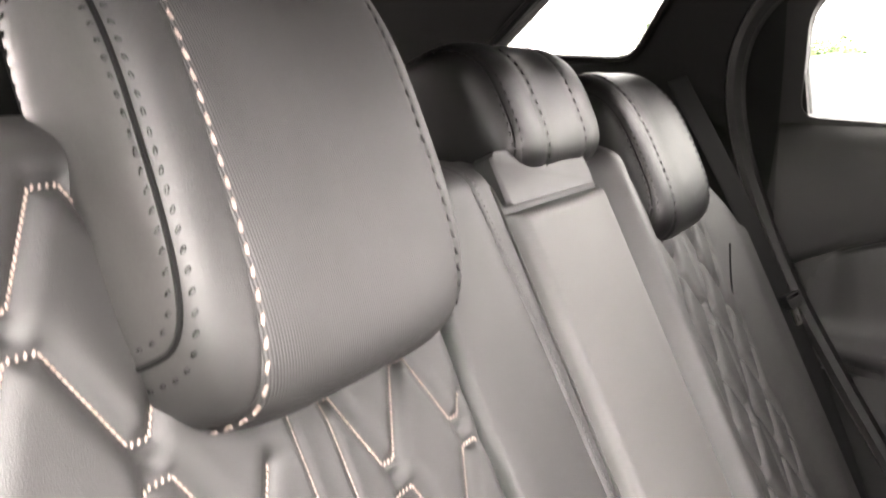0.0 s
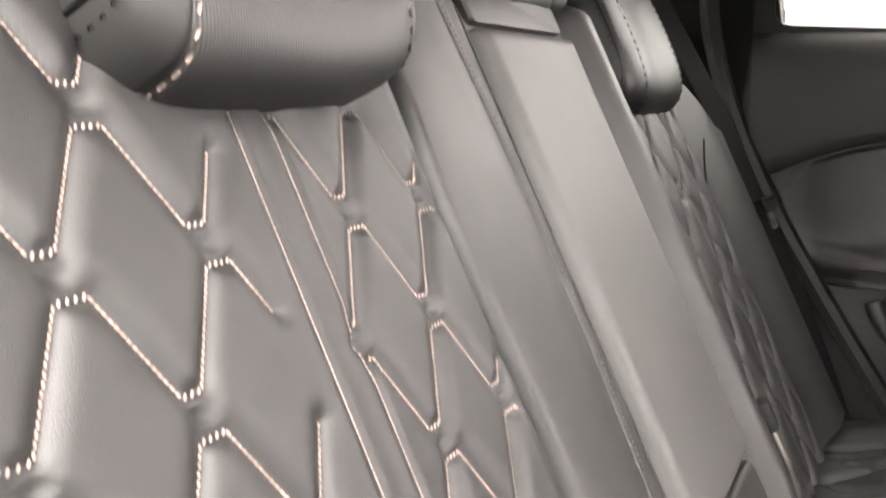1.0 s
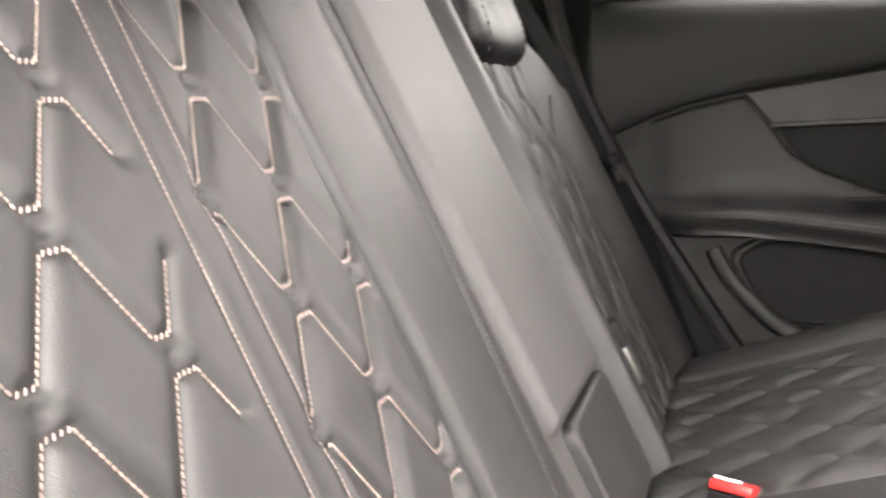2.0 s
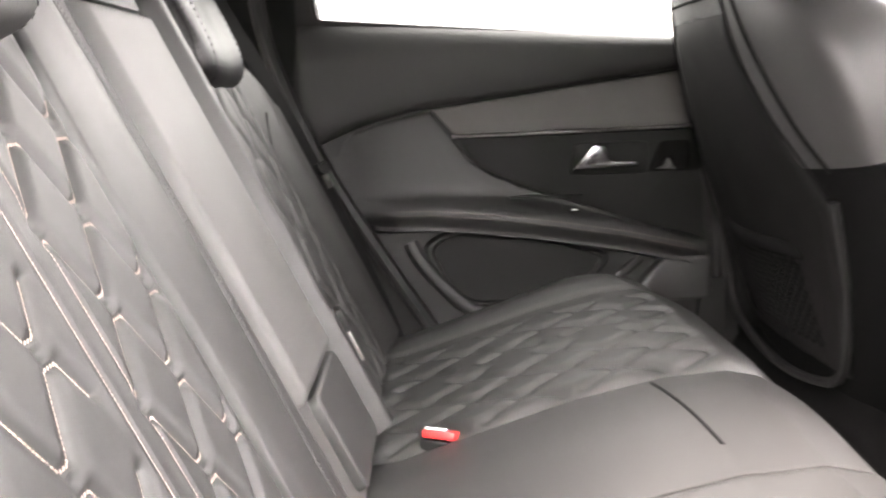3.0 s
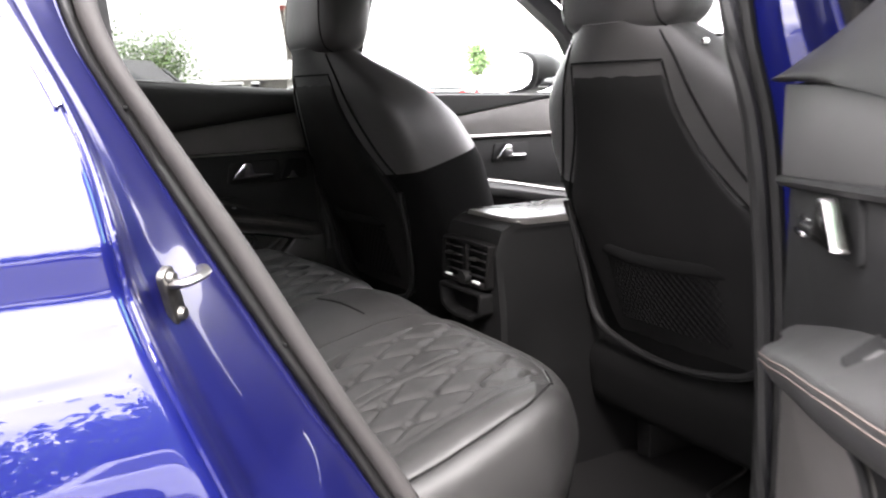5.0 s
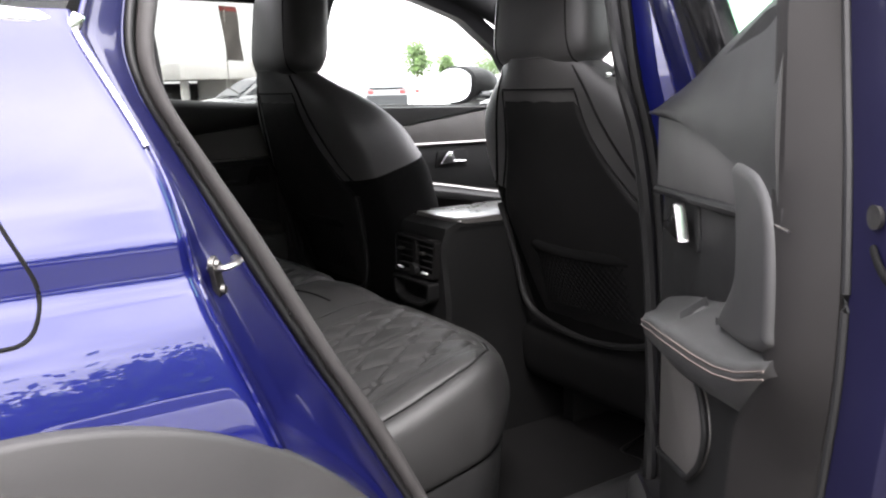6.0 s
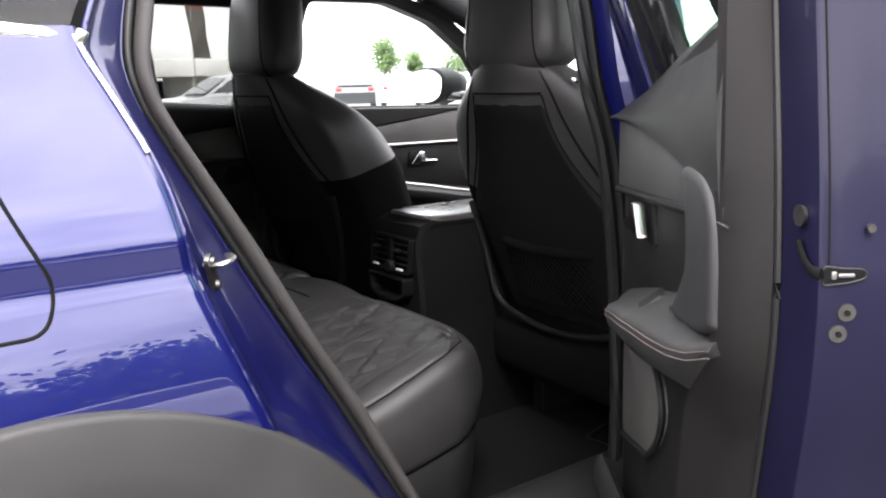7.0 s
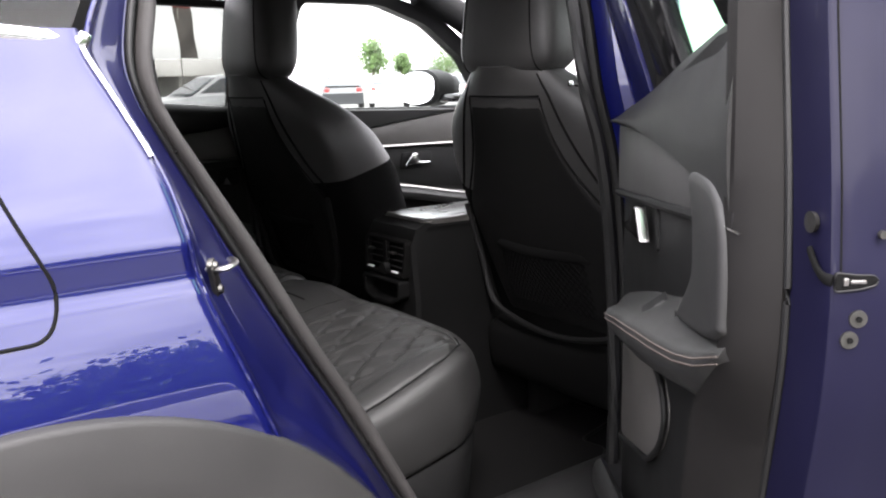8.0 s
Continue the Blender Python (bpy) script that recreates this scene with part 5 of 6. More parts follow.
# ---- front doors ----
def front_door(side):
    door = thing("front_left_door" if side > 0 else "front_right_door", (1.9, side * 0.80, 0.35), "closed front door with grey inlay and chrome handle", "car door", "front doors")
    win = rounded([(1.09, 1.178), (1.95, 1.155), (1.80, 1.32), (1.60, 1.43), (1.40, 1.485), (1.12, 1.485)], 0.03)
    ladder([(1.045, 0.42), (2.15, 0.42), (2.15, 1.13), (1.86, 1.34), (1.62, 1.47), (1.42, 1.515), (1.045, 1.515)], [win], 0.722, 0.05, 1, PLASTIC, "door_card", door, "black door trim")
    part("window_glass", bend(plate(win, (), "y", 0.75, 0.004)), GLASS_CLEAR, door).visible_shadow = False
    part("grey_inlay", plate(rounded([(1.20, 1.075), (1.74, 1.142), (1.98, 1.150), (1.98, 1.040), (1.38, 1.045)], 0.006), (), "y", 0.706, 0.014, 0.002), FABRIC_GREY, door)
    part("upper_trim", plate(rounded([(1.08, 1.172), (1.96, 1.150), (1.74, 1.146), (1.20, 1.080), (1.08, 1.05)], 0.005), (), "y", 0.698, 0.022, 0.005), PLASTIC, door)
    part("chrome_strip", tube([(1.36, 0.704, 1.042), (1.98, 0.704, 1.036)], 0.005, 8), STRIP, door)
    part("recess_panel", plate(rounded([(1.25, 1.030), (1.98, 1.026), (1.98, 0.86), (1.30, 0.93)], 0.02), (), "y", 0.716, 0.008, 0.002), PLASTIC_DARK, door)
    arm = smooth([(1.08, 0.690, 0.935), (1.25, 0.660, 0.930), (1.50, 0.655, 0.895), (1.75, 0.665, 0.850), (1.95, 0.690, 0.83)], 8)
    part("armrest", tube(arm, 0.048, 16, 0.42, normal=(0, -0.25, 1), power=0.7), LEATHER, door)
    part("armrest_strip", tube([(p.x, p.y - 0.02, p.z + 0.018) for p in arm], 0.004, 6), STRIP, door)
    door_handle(door, 1.585, 0.985, 0.716)
    P = np.array([[(x, 0.80 + 0.06 * math.sin((z - 0.42) / 0.75 * math.pi * 0.9 + 0.3), z) for x in np.linspace(1.03, 2.2, 10)] for z in np.linspace(0.40, 1.16, 16)])
    verts, faces = sheet(P)
    from_arrays("outer_skin", verts, faces, PAINT, door)
    mir = part("door_mirror", mesh_of(*loft([[(1.81 + dx, 0.93 + 0.122 * math.cos(a) * k, 1.225 + 0.068 * math.copysign(abs(math.sin(a)) ** 0.7, math.sin(a)) * k) for a in np.linspace(0, 2 * math.pi, 24, endpoint=False)] for dx, k in ((-0.03, 0.9), (-0.025, 1.0), (0.04, 1.0), (0.09, 0.8), (0.12, 0.4))])), PLASTIC_DARK, door, "black-framed door mirror")
    part("mirror_glass", mesh_of(*loft([[(1.770 + dx + 0.007 * math.sin(a), 0.93 + 0.110 * math.cos(a), 1.225 + 0.059 * math.copysign(abs(math.sin(a)) ** 0.7, math.sin(a))) for a in np.linspace(0, 2 * math.pi, 24, endpoint=False)] for dx in (0.0, -0.002)])), MIRROR, mir)
    part("mirror_arm", block(0.05, 0.12, 0.03, 0.008, (1.82, 0.80, 1.19)), GLOSS_BLACK, mir)
    return door


fit_trim(front_door(1), 1.0, 0.955, -0.016)
mirror(front_door(-1))

# windscreen pillars, dashboard and wheel
for side in (-1, 1):
    line = smooth([(1.50, side * 0.58, 1.515), (1.75, side * 0.63, 1.42), (2.05, side * 0.68, 1.22), (2.35, side * 0.72, 1.02)], 6)
    part("a_pillar", tube(line, 0.05, 12, 0.6, normal=(0, side, 0)), PLASTIC_DARK, car, "dark windscreen pillar")
part("windscreen_header", block(0.12, 1.2, 0.04, 0.015, (1.52, 0, 1.515)), HEADLINER, car)
part("dashboard", mesh_of(*loft([[(x, y, z) for x, z in ((2.45, 0.40), (1.95, 0.55), (1.90, 0.80), (1.95, 1.0), (2.10, 1.06), (2.5, 1.04))] for y in (-0.72, -0.3, 0.3, 0.72)])), PLASTIC_DARK, car)
part("bonnet", plate([(2.45, -0.75), (3.4, -0.70), (3.4, 0.70), (2.45, 0.75)], axis="z", at=0.96, thick=0.03), PAINT, car)


# ---- front seats ----
def front_seat(yc, dx, label, wide=1.0, inset=0.0):
    seat = thing("front_seat", (1.25 + dx, yc, 0.40), label, "car seat", "front seats")
    X = lambda z: 1.018 + dx + (1.238 - z) * 0.33
    # backrest: rings square to its lean, (height, half width, depth of the wings in front)
    levels = [(0.60, 0.235, 0.15), (0.70, 0.268, 0.21), (0.82, 0.284, 0.25), (0.95, 0.290, 0.255), (1.05, 0.286, 0.225), (1.11, 0.266, 0.19), (1.15, 0.236, 0.16), (1.185, 0.192, 0.130), (1.21, 0.155, 0.112), (1.232, 0.128, 0.10), (1.250, 0.112, 0.088), (1.260, 0.085, 0.07)]
    lz, lw, ld = zip(*levels)
    zs = np.linspace(0.60, 1.26, 58)
    hws, dps = wide * soften(np.interp(zs, lz, lw), 7), soften(np.interp(zs, lz, ld), 7)
    rings = []
    for z, hw, dp in zip(zs, hws, dps):
        x0 = X(z)
        ring = []
        for a in np.linspace(0, 2 * math.pi, 72, endpoint=False):
            c, s = math.cos(a), math.sin(a)
            yy = hw * math.copysign(abs(c) ** 0.55, c)
            xx = dp * 0.5 * math.copysign(abs(s) ** (0.6 if s > 0 else 0.22), s)
            if s > 0:
                xx -= 0.045 * math.exp(-(yy / (hw * 0.6)) ** 2)
            else:
                xx += 0.030 * (yy / hw) ** 2
            ring.append((x0 + dp * 0.5 + xx, yc + yy, z + 0.30 * (dp * 0.5 + xx)))
        rings.append(ring)
    cut = 33
    from_arrays("backrest", *loft(rings[cut:]), LEATHER_SEAT, seat, "black leather upper backrest", angle=70)
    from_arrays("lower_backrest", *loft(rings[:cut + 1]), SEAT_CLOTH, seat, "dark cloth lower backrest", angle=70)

    def rear(y, z):
        """The back surface of the backrest at a distance from its middle."""
        hw, dp = float(np.interp(z, zs, hws)), float(np.interp(z, zs, dps))
        c = min(0.999, abs(y) / hw) ** (1 / 0.55)
        return X(z) + dp * 0.5 * (1 - (1 - c * c) ** 0.11) + 0.030 * (y / hw) ** 2

    def back_sheet(name, rows, off, mat, label="", puff=0.004):
        """A panel on the back: rows of (height, half width); its rim turns in and its middle is padded."""
        z_all = np.linspace(rows[0][0], rows[-1][0], 40)
        w_all = soften(np.interp(z_all, [r[0] for r in rows], [r[1] for r in rows]), 5)
        P = []
        for k, (z, w) in enumerate(zip(z_all, w_all)):
            up = min(k, 39 - k) / 3
            P.append([(rear(w * u, z) + 0.004 - (off + 0.004 + puff) * min(1, up) * min(1, (1 - abs(u)) / 0.05), yc + w * u, z) for u in np.linspace(-1, 1, 61)])
        P = np.array(P)
        verts, faces = sheet(P, P + np.array([0.010, 0, 0]))
        return from_arrays(name, verts, faces, mat, seat, label, angle=60)
    back_sheet("back_panel", [(0.685, 0.165), (0.78, 0.192), (0.88, 0.216), (0.935, 0.228), (0.965, 0.218), (1.00, 0.190), (1.06, 0.150), (1.13, 0.120), (1.200, 0.106)], 0.001, LEATHER_BACK, "dark upholstered back panel", puff=0.002)
    rim = smooth([(X(0.95) + 0.024, yc - 0.240, 0.95), (X(0.82) + 0.010, yc - 0.222, 0.82), (X(0.72) - 0.012, yc - 0.196, 0.722), (X(0.685) - 0.022, yc - 0.12, 0.688), (X(0.672) - 0.026, yc, 0.674), (X(0.685) - 0.022, yc + 0.12, 0.688), (X(0.72) - 0.012, yc + 0.196, 0.722), (X(0.82) + 0.010, yc + 0.222, 0.82), (X(0.95) + 0.024, yc + 0.240, 0.95)], 8)
    part("back_rim", tube(rim, 0.007, 8), PLASTIC_DARK, seat, "curved rim of the back shell")
    for s in (-1, 1):
        part("side_seam", tube(smooth([(rear(w, z) - 0.0008, yc + s * w, z) for z, w in ((1.246, 0.100), (1.20, 0.128), (1.15, 0.150), (1.09, 0.178), (1.03, 0.212), (0.985, 0.245))], 8), 0.0026, 6), SEAM_DARK, seat)
        part("panel_piping", tube(smooth([(rear(w, z) - 0.0006, yc + s * w, z) for z, w in ((1.200, 0.106), (1.13, 0.121), (1.06, 0.153), (0.985, 0.209), (0.955, 0.233))], 8), 0.0020, 6), SEAM_DARK, seat)
    part("panel_piping", tube([(rear(u, 1.203) - 0.0006, yc + u, 1.203) for u in np.linspace(-0.106, 0.106, 13)], 0.0020, 6), SEAM_DARK, seat)
    # net pocket
    def net_at(u, w):
        z = 0.745 + 0.120 * w - 0.015 * u * u * (1 - w)
        return (X(z) - 0.018 + 0.03 * u * u, yc + 0.150 * u, z)
    cords = []
    for k in range(-12, 24):
        for lean in (1, -1):
            pts = []
            for t in np.linspace(0, 1, 7):
                u = -1 + (k + t * 7 * 1.0) / 11 * 1.0 if lean > 0 else 1 - (k + t * 7) / 11
                if -1 <= u <= 1:
                    pts.append(net_at(u, t))
            if len(pts) > 1:
                cords.append(tube(pts, 0.0013, 4))
    net = part("net_pocket", join(*cords), NET, seat, "elastic diamond net pocket")
    part("net_band", tube([net_at(u, 1.05) for u in np.linspace(-1, 1, 14)], 0.011, 8, 0.25, normal=(1, 0, 0)), NET, net)
    # headrest: a padded block, nearly upright, with a seam near each side
    hz, hx = 1.372, X(1.245) + 0.066
    e1, e2 = 0.42, 0.50

    def pad(eta, om, grow=1.0):
        se, ce, c, s = math.sin(eta), max(0.0, math.cos(eta)), math.cos(om), math.sin(om)
        v = 0.128 * ce ** e1 * math.copysign(abs(c) ** e2, c)
        h = 0.066 * ce ** e1 * math.copysign(abs(s) ** e2, s)
        y = 0.136 * math.copysign(abs(se) ** e1, se) * (1.0 - 0.13 * v / 0.128)
        rear = 0.020 * (y / 0.136) ** 2 if s < 0 else 0.0
        return (hx + (h + rear) * grow + 0.10 * v, yc - inset + y, hz + v * grow)
    P = np.array([[pad(eta, om) for om in np.linspace(0, 2 * math.pi, 73)] for eta in np.linspace(-math.pi / 2 + 1e-9, math.pi / 2 - 1e-9, 41)])
    verts, faces = sheet(P)
    hr = from_arrays("headrest", verts, faces, LEATHER_SEAT, seat, "black leather headrest", angle=80)
    es = math.asin((0.096 / 0.136) ** (1 / e1))
    for s in (-1, 1):
        part("headrest_seam", tube([pad(s * es, o, 1.004) for o in np.linspace(0, 2 * math.pi, 72)], 0.0016, 6), SEAM_DARK, hr)
        part("headrest_post", tube([(hx + 0.01, yc - inset + s * 0.06, 1.235), (hx, yc - inset + s * 0.06, 1.29)], 0.007, 10), CHROME, hr)
    # cushion and base
    part("cushion", block(0.52, 0.50, 0.15, 0.05, (1.44 + dx, yc, 0.62), (0, -6, 0), 4), SEAT_CLOTH, seat)
    part("base_cover", block(0.36, 0.42, 0.10, 0.02, (1.50 + dx, yc, 0.535)), PLASTIC_DARK, seat)
    for s in (-1, 1):
        part("seat_rail", block(0.46, 0.04, 0.10, 0.006, (1.53 + dx, yc + s * 0.19, 0.435)), PLASTIC_DARK, seat)
    if dx == 0.0:
        part("belt_guide", block(0.012, 0.006, 0.010, 0.002, (X(1.22) + 0.05, yc - 0.160, 1.226)), CHROME, seat)
    return seat


front_seat(-0.352, 0.0, "black leather driver's seat back with net pocket")
front_seat(0.450, -0.195, "black leather passenger seat with rounded wings", 1.05, 0.008)

# ---- centre console ----
console = thing("centre_console", (1.2, -0.02, 0.39), "black centre console with rear air vents and padded lid", "car console")
prof = [(0.985, 0.40), (0.985, 0.74), (0.975, 0.865), (0.992, 0.905), (1.02, 0.918), (1.75, 0.90), (1.75, 0.40)]
rings = []
for y, k in ((-0.120, 0.0), (-0.112, 0.010), (0.072, 0.010), (0.080, 0.0)):
    rings.append([(x + (0.006 - k if i < 4 else 0), y, z + (k - 0.010 if 2 <= i <= 5 else 0)) for i, (x, z) in enumerate(prof)])
from_arrays("console_body", *loft(rings), CONSOLE_BLACK, console, "soft black console body", angle=35)
lid = [[(x, y, 0.914 + dz) for x, y in rounded([(1.015, -0.116 + i), (1.45, -0.116 + i), (1.45, 0.076 - i), (1.015, 0.076 - i)], 0.025)] for dz, i in ((-0.004, 0.0), (0.004, 0.0), (0.009, 0.006), (0.011, 0.016))]
from_arrays("armrest_lid", *loft(lid), LID, console, "satin grey-black lid", angle=50)
face = rounded([(-0.110, 0.880), (0.060, 0.880), (0.068, 0.790), (-0.098, 0.790)], 0.010)
inner = rounded([(-0.101, 0.872), (0.051, 0.872), (0.059, 0.798), (-0.090, 0.798)], 0.008)
vent = part("vent_frame", plate(face, [inner], "x", 0.958, 0.02, 0.003), CHROME, console, "satin rim of the air vents")
vent.data.materials[0] = PLASTIC_GREY
part("vent_back", plate(inner, (), "x", 0.976, 0.006), SEAM_DARK, vent)
for k in range(4):
    z = 0.812 + k * 0.016
    for y0, y1 in ((-0.090, -0.032), (-0.012, 0.048)):
        part("vent_slat", block(0.014, y1 - y0, 0.0035, 0.001, (0.967, (y0 + y1) / 2, z), (0, 18, 0)), PLASTIC_DARK, vent)
part("vent_divider", block(0.012, 0.016, 0.074, 0.003, (0.964, -0.022, 0.835)), PLASTIC_GREY, vent)
dial = bmesh.new()
bmesh.ops.create_cone(dial, cap_ends=True, segments=24, radius1=0.016, radius2=0.013, depth=0.012)
dial.transform(pose(0.957, -0.022, 0.806, 0, -90, 0))
part("vent_dial", dial, PLASTIC_DARK, vent)
for y, z in ((0.028, 0.848), (-0.062, 0.848)):
    part("vent_tab", block(0.012, 0.018, 0.006, 0.002, (0.955, y, z)), STEEL_DULL, vent)
for y in (0.036, -0.066):
    part("vent_mark", block(0.004, 0.022, 0.004, 0.0005, (0.957, y, 0.803)), WHITE_PRINT, vent)
cubby = rounded([(-0.092, 0.784), (0.068, 0.784), (0.062, 0.738), (0.03, 0.722), (-0.05, 0.722), (-0.088, 0.740)], 0.010)
cub_in = rounded([(-0.082, 0.776), (0.058, 0.776), (0.052, 0.742), (0.026, 0.732), (-0.046, 0.732), (-0.078, 0.744)], 0.008)
part("cubby_rim", plate(cubby, [cub_in], "x", 0.950, 0.03, 0.003), CONSOLE_BLACK, console)
part("cubby_back", plate(cub_in, (), "x", 0.983, 0.004), SEAM_DARK, console)

# ---- floor mat ----
mat_ob = thing("floor_mat", (1.05, -0.35, 0.39), "black carpet floor mat with a bound edge", "floor mat")
outline = rounded([(0.82, -0.58), (1.10, -0.58), (1.20, -0.50), (1.24, -0.455), (1.28, -0.43), (1.265, -0.36), (1.44, -0.32), (1.41, 0.0), (1.19, -0.04), (0.84, -0.06)], 0.03)
part("mat", plate(outline, (), "z", 0.391, 0.010, 0.003), CARPET, mat_ob)
part("mat_binding", tube([(a, b, 0.398) for a, b in outline] + [(*outline[0], 0.398)], 0.0045, 6), RUBBER, mat_ob)

# ---- buckles and belts ----
def buckle(x, y, z, turn):
    b = thing("belt_buckle", (x, y, z - 0.03), "red-topped seat belt buckle on the cushion", "seat belt buckle", "buckles")
    part("housing", block(0.022, 0.036, 0.05, 0.005, (x - 0.006, y, z - 0.022), (0, 0, turn)), PLASTIC_DARK, b)
    part("button", block(0.026, 0.040, 0.010, 0.003, (x, y, z + 0.006), (0, 18, turn)), RED, b, "red release button")
    part("slot", block(0.003, 0.026, 0.004, 0.0005, (x - 0.006, y, z + 0.012), (0, 18, turn)), WHITE_PRINT, b)


buckle(0.470, 0.140, 0.706, 68)
buckle(0.470, -0.203, 0.722, 62)


def seat_belt(pts, width, label, tongue_at, tongue_dir, up, cloth, plastic, size=1.0):
    belt = thing("seat_belt", tuple(pts[-1]), label, "seat belt", "seat belts")
    part("webbing", tube(smooth(pts, 10), width / 2, 12, 0.05, normal=up, power=0.5), cloth, belt, "woven belt webbing")
    t, d, u = Vector(tongue_at), Vector(tongue_dir).normalized(), Vector(up).normalized()
    s = d.cross(u).normalized()
    m = Matrix((s, d, u)).transposed().to_4x4()
    m.translation = t
    grip = plate(rounded([(-0.034, -0.018), (0.034, -0.018), (0.030, 0.018), (0.018, 0.030), (-0.018, 0.030), (-0.030, 0.018)], 0.010), [rounded([(-0.026, -0.012), (0.026, -0.012), (0.026, -0.003), (-0.026, -0.003)], 0.002)], "z", -0.006, 0.012, 0.003)
    grip.transform(m @ Matrix.Diagonal((0.92 * size, 0.80 * size, 1, 1)))
    g = part("tongue_grip", grip, plastic, belt, "plastic tongue grip")
    blade = plate(rounded([(-0.014, 0.026), (0.014, 0.026), (0.013, 0.074), (-0.013, 0.074)], 0.006), [rounded([(-0.005, 0.046), (0.005, 0.046), (0.005, 0.066), (-0.005, 0.066)], 0.002)], "z", -0.0015, 0.003)
    blade.transform(m @ Matrix.Diagonal((0.86 * size, 0.90 * size, 1, 1)))
    part("tongue_blade", blade, STEEL, g, "bright steel belt tongue")
    return belt


seat_belt([(0.10, -0.590, 1.34), (0.210, -0.584, 1.175), (0.290, -0.575, 1.062), (0.324, -0.570, 1.018), (0.322, -0.596, 0.965), (0.335, -0.618, 0.88), (0.37, -0.622, 0.70)], 0.046, "grey seat belt hanging beside the quilted backrest", (0.328, -0.566, 1.022), (0.45, -0.22, -0.87), (0.84, -0.24, 0.49), WEBBING, GRIP, 0.80)
# the far belt's webbing and grip are darkened to look shaded
seat_belt([(0.13, 0.605, 1.28), (0.215, 0.612, 1.12), (0.285, 0.615, 0.97), (0.36, 0.61, 0.80), (0.42, 0.60, 0.64)], 0.047, "seat belt along the far backrest, coloured dark for its shade", (0.293, 0.602, 0.984), (0.40, 0, -1.0), (0.9, -0.4, 0.35), WEBBING_SHADED, PLASTIC_DARK, 0.55)
tag = thing("belt_tongue", (0.36, 0.20, 0.80), "bright steel belt tongue beside the armrest", "seat belt tongue")
part("blade", block(0.004, 0.018, 0.040, 0.001, (0.372, 0.198, 0.806), (0, -24, 10)), STEEL, tag)
part("grip", block(0.012, 0.026, 0.030, 0.004, (0.358, 0.194, 0.838), (0, -24, 10)), PLASTIC_DARK, tag)

# ---- outside: ground, parked cars, building, trees ----
ASPHALT = material("asphalt", (0.095, 0.092, 0.088), 0.85, grain=0.6, grain_scale=60, vary=0.25, vary_scale=0.6, speckle=0.3)
CONCRETE = material("pale_concrete", (0.80, 0.79, 0.76), 0.8, grain=0.3, grain_scale=30, vary=0.15, vary_scale=0.8)
LEAF = material("leaves", (0.075, 0.13, 0.035), 0.6, vary=0.5, vary_scale=3.0)
BARK = material("bark", (0.10, 0.075, 0.05), 0.9, grain=0.8, grain_scale=40)
BANNER = material("grey_banner_cloth", (0.11, 0.10, 0.09), 0.8, vary=0.2, vary_scale=3)
BANNER_RED = material("red_banner_cloth", (0.22, 0.05, 0.04), 0.8)
CARGLASS = material("parked_car_glass", (0.03, 0.035, 0.04), 0.06, coat=0.5)
bm = bmesh.new()
bmesh.ops.create_grid(bm, x_segments=24, y_segments=24, size=400)
tagged(part("ground", bm, ASPHALT), "grey asphalt car park", "ground", kind="structure")


def parked_car(x, y, turn, colour, label):
    c = thing("parked_car", (x, y, 0), label, "car", "parked cars")
    prof = [(-2.05, 0.30), (-2.10, 0.75), (-1.95, 0.98), (-0.9, 1.02), (1.0, 0.98), (1.75, 0.88), (2.05, 0.70), (2.08, 0.32)]
    rings = [[(a * (1 - i * 0.03), w, b * (1 if b < 0.6 else 1 - i * 0.02)) for a, b in prof] for w, i in ((-0.86, 1), (-0.84, 0), (0.84, 0), (0.86, 1))]
    body = from_arrays("body", *loft(rings), colour, c, angle=30)
    cab = [(-1.80, 1.00), (-1.35, 1.44), (-0.4, 1.50), (0.35, 1.42), (1.05, 0.98)]
    rings = [[(a * (1 - 0.0 * i), w * (0.80 if b > 1.2 else 1.0), b) for a, b in cab] for w, i in ((-0.80, 0), (0.80, 0))]
    from_arrays("roof", *loft(rings), colour, c, angle=30)
    for s in (-1, 1):
        q = [(-1.55, s * 0.795, 1.06), (-1.25, s * 0.69, 1.38), (-0.4, s * 0.675, 1.43), (0.30, s * 0.69, 1.37), (0.85, s * 0.79, 1.05)]
        from_arrays("side_window", *loft([q, [(a, b + s * 0.012, d) for a, b, d in q]]), CARGLASS, c)
        for wx in (-1.3, 1.3):
            ring = [[(wx + r * math.cos(a), s * w, 0.32 + r * math.sin(a)) for a in np.linspace(0, 2 * math.pi, 24, endpoint=False)] for w, r in ((0.68, 0.31), (0.87, 0.31), (0.875, 0.2))]
            from_arrays("wheel", *loft(ring), TYRE, c)
    rear = [(-1.80, 0.70, 1.05), (-1.42, 0.56, 1.40), (-1.42, -0.56, 1.40), (-1.80, -0.70, 1.05)]
    from_arrays("rear_window", *loft([rear, [(a - 0.02, b, d) for a, b, d in rear]]), CARGLASS, c)
    front = [(0.42, 0.56, 1.38), (1.02, 0.72, 1.02), (1.02, -0.72, 1.02), (0.42, -0.56, 1.38)]
    from_arrays("windscreen", *loft([front, [(a + 0.02, b, d + 0.01) for a, b, d in front]]), CARGLASS, c)
    for s in (-1, 1):
        part("tail_lamp", block(0.10, 0.22, 0.16, 0.03, (-2.02, s * 0.66, 0.88)), RED, c)
    c.matrix_basis = pose(x, y, 0, 0, 0, turn)
    return c


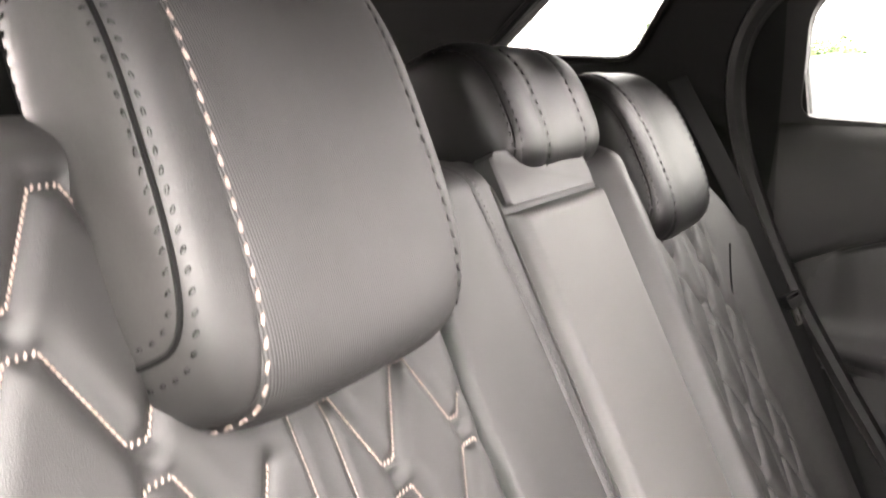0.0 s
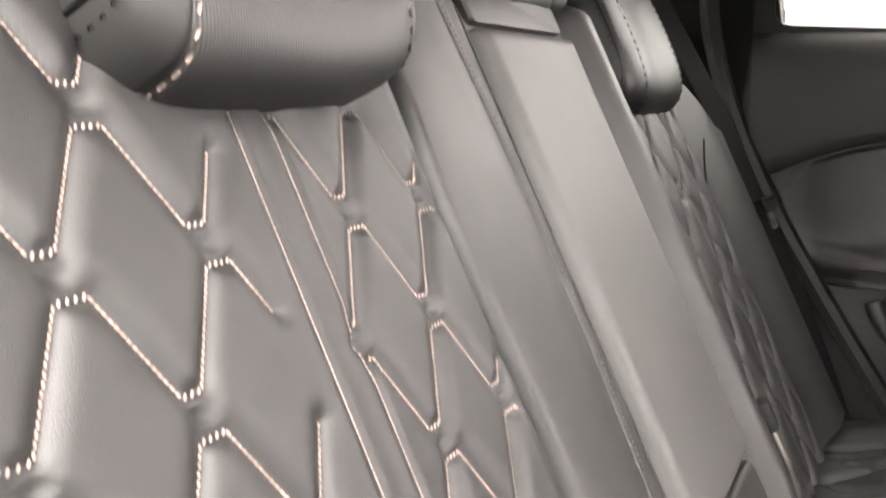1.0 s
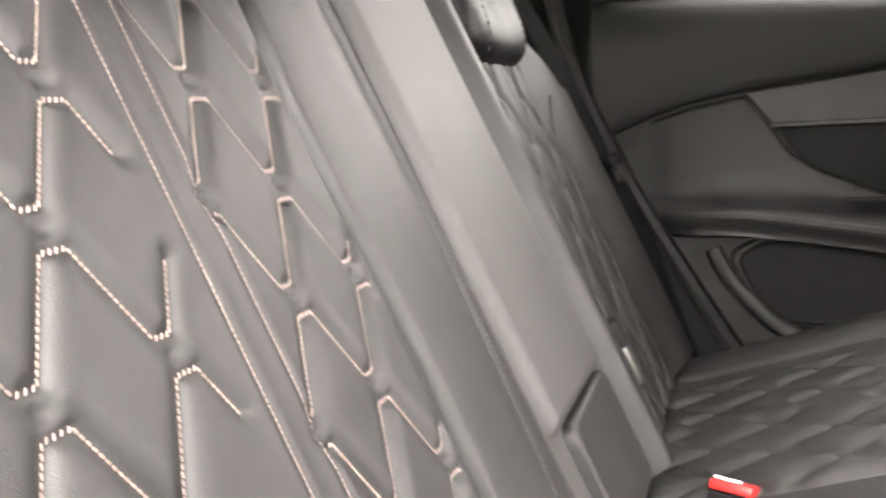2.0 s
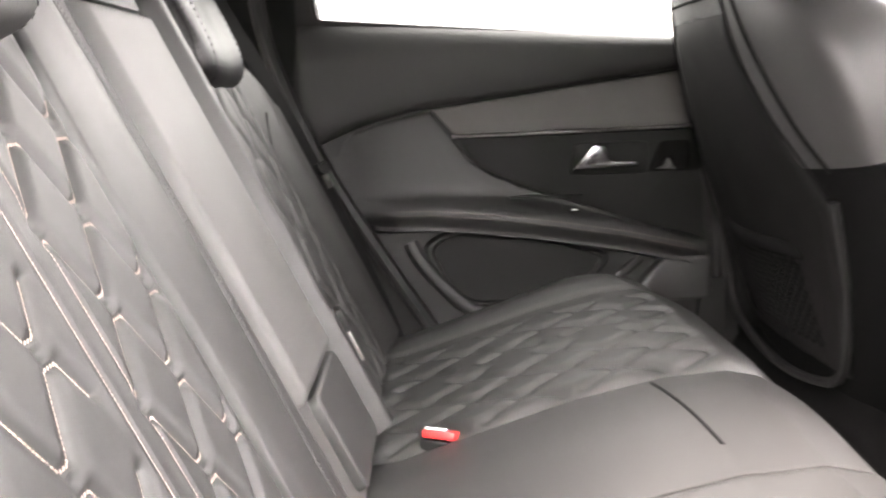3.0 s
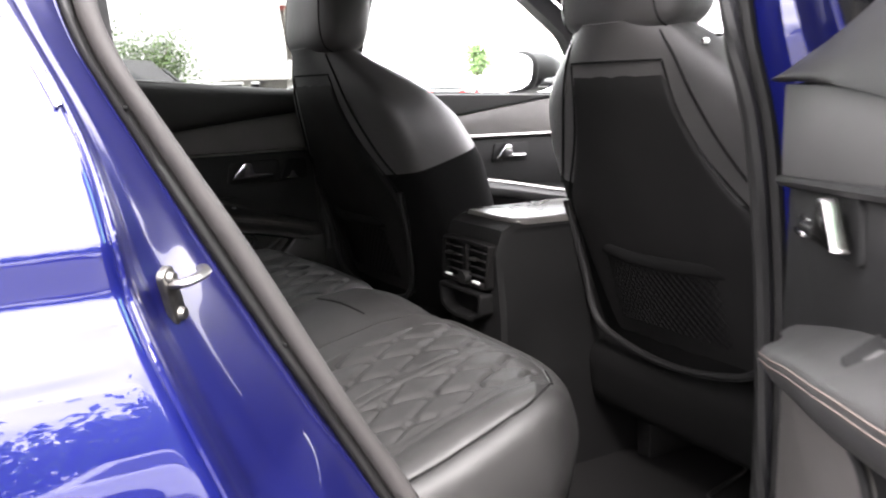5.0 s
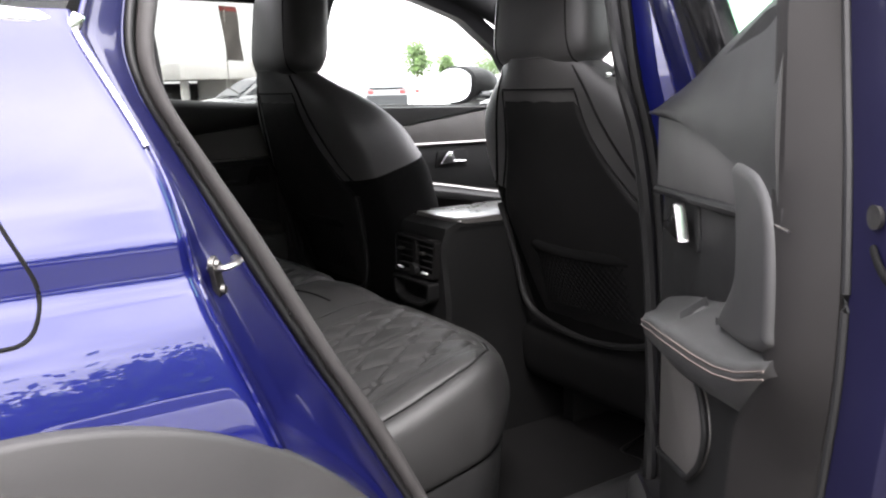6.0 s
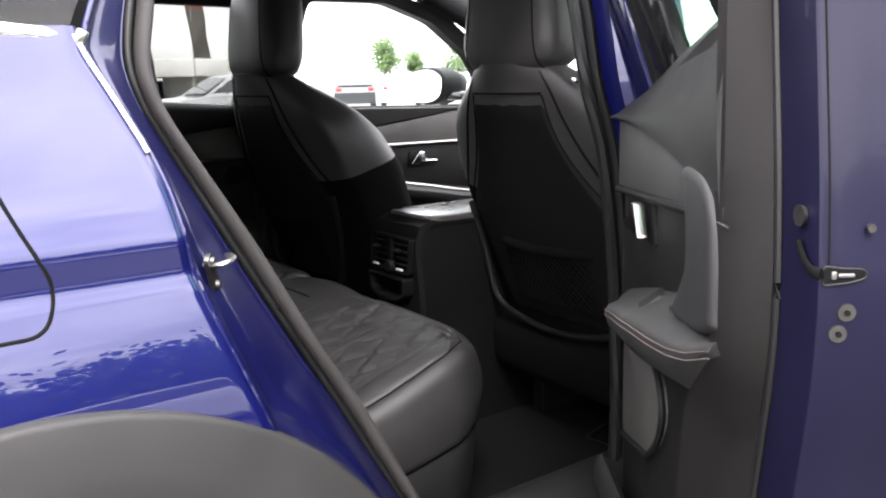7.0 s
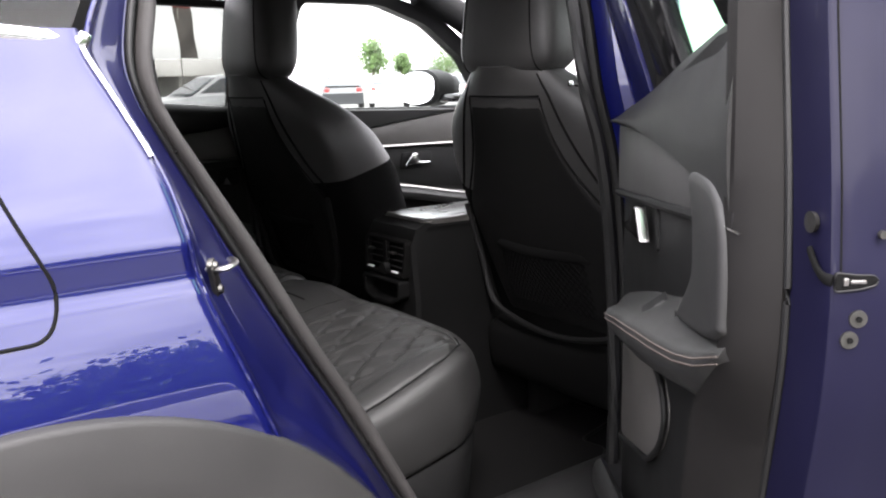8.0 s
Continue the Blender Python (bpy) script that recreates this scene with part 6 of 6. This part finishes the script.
SILVER = material("silver_paint", (0.50, 0.51, 0.52), 0.25, metal=0.4, coat=0.8, vary=0.03)
GREY = material("grey_paint", (0.10, 0.10, 0.105), 0.3, metal=0.4, coat=0.6, vary=0.03)
WHITE = material("white_paint", (0.75, 0.75, 0.74), 0.25, coat=0.8, vary=0.03)
DARK = material("graphite_paint", (0.04, 0.042, 0.046), 0.25, metal=0.3, coat=0.8, vary=0.03)


def build_parked(x, y, turn, colour, label):
    c = parked_car(0, 0, 0, colour, label)
    c.matrix_basis = pose(x, y, 0, 0, 0, turn)
    return c


alongside = build_parked(-0.25, 3.45, 180, GREY, "grey hatchback parked alongside on asphalt")
alongside.scale = (0.92, 0.92, 0.92)
for x, y, turn, col, lab in ((19.0, 31.0, 60, DARK, "dark hatchback parked in a far row"), (21.4, 31.0, 57, WHITE, "white hatchback parked in a far row"), (24.0, 30.0, 57, SILVER, "silver hatchback parked in a far row"),
                             (8.3, 18.5, 180, SILVER, "silver hatchback parked side-on near the low building"), (5.0, 24.0, 85, SILVER, "silver car parked near the low building"),
                             (-9.0, 14.0, 100, WHITE, "white car parked beyond the bushes"), (-3.0, -7.5, 5, DARK, "dark car parked on the open side"), (2.2, -8.0, 0, WHITE, "white car parked on the open side"), (-8.5, -7.0, 8, SILVER, "silver car parked on the open side")):
    build_parked(x, y, turn, col, lab)

building = thing("low_building", (16.5, 42, 0), "low pale concrete building with a flat canopy", "building")
part("wall", block(5.0, 5, 1.7, 0.04, (18.0, 43.2, 0.85)), CONCRETE, building)
part("canopy", block(8.0, 7, 0.82, 0.05, (16.7, 43.0, 2.05)), CONCRETE, building)
for x in (13.2, 15.4):
    part("pillar", block(0.35, 0.35, 1.66, 0.03, (x, 40.6, 0.83)), CONCRETE, building)
# dark block standing in for the shade under the canopy
part("dark_opening", block(2.6, 0.3, 1.5, 0.02, (14.2, 45.8, 0.76)), DARK, building)
banner = thing("feather_banner", (7.6, 19.0, 0), "tall faded advertising banner on a pole", "banner")
part("pole", tube([(7.55, 19.05, 0), (7.55, 19.05, 3.2)], 0.02, 8), STEEL, banner)
P = np.array([[(7.62 - 0.42 * (k - 0.5) - 0.012 * (j - 11) + 0.012 * math.sin(j * 0.8 + k * 2), 19.0 + 0.05 * math.sin(j * 0.6 + k * 3), 1.86 + 0.116 * j + 0.02 * k) for k in np.linspace(0, 1, 6)] for j in range(12)])
from_arrays("cloth", *sheet(P, P + np.array([0, 0.004, 0])), BANNER, banner, "faded grey cloth")
from_arrays("red_top", *sheet(P[-2:] + np.array([0, -0.006, 0.02]), P[-2:] + np.array([0, -0.003, 0.02])), BANNER_RED, banner)


def tree(x, y, height, spread, seed, label, leaves=2600, size=1.0):
    rng = random.Random(seed)
    t = thing("tree", (x, y, 0), label, "tree", "trees")
    limbs = [tube([(x, y, 0), (x + 0.1, y, height * 0.3), (x, y + 0.1, height * 0.7)], 0.09 * height / 4, 8)]
    tips = []
    for k in range(9):
        a, e = rng.uniform(0, 6.28), rng.uniform(0.5, 1.2)
        z0 = height * rng.uniform(0.25, 0.55)
        tip = (x + math.cos(a) * spread * 0.7 * math.cos(e), y + math.sin(a) * spread * 0.7 * math.cos(e), z0 + height * 0.4 * math.sin(e))
        limbs.append(tube([(x, y, z0), tip], 0.03 * height / 4, 6))
        tips.append(tip)
    part("trunk", join(*limbs), BARK, t)
    verts, faces = [], []
    for k in range(leaves):
        if k % 3:
            cx, cy, cz = rng.choice(tips)
            s = spread * 0.32
        else:
            cx, cy, cz, s = x, y, height * 0.62, spread * 0.5
        c = Vector((rng.gauss(cx, s), rng.gauss(cy, s), max(height * 0.12, rng.gauss(cz, s * 0.9))))
        r = size * rng.uniform(0.07, 0.16) * height / 5
        u = Vector((rng.gauss(0, 1), rng.gauss(0, 1), rng.gauss(0, 1))).normalized()
        w = u.orthogonal().normalized()
        n = len(verts)
        verts += [c - u * r, c + w * r * 0.6, c + u * r, c - w * r * 0.6]
        faces.append((n, n + 1, n + 2, n + 3))
    from_arrays("crown", verts, faces, LEAF, t, "loose green foliage")
    return t


for i, (x, y, hgt, spr) in enumerate(((9.0, 40.0, 3.6, 1.6), (6.2, 41.0, 3.9, 1.9), (26.3, 40.0, 3.8, 0.9), (28.3, 40.0, 3.3, 0.5), (31.5, 40.0, 3.3, 1.2), (-7.3, 28.3, 3.9, 0.9), (-2.5, 30.0, 2.7, 1.3), (-4.8, 31.0, 2.6, 1.3),
                                     )):
    tree(x, y, hgt, spr, 11 + i, "leafy green tree at the edge of the car park")
# a belt of tall trees on the open side
for i in range(20):
    tree(-27 + 2.8 * i + (i * 37 % 7) * 0.22, -13.5 - (i * 53 % 11) * 0.3, 3.4 + (i * 29 % 9) * 0.22, 1.9, 60 + i, "dense leafy tree in a belt beside the car park", 6000, 1.6)
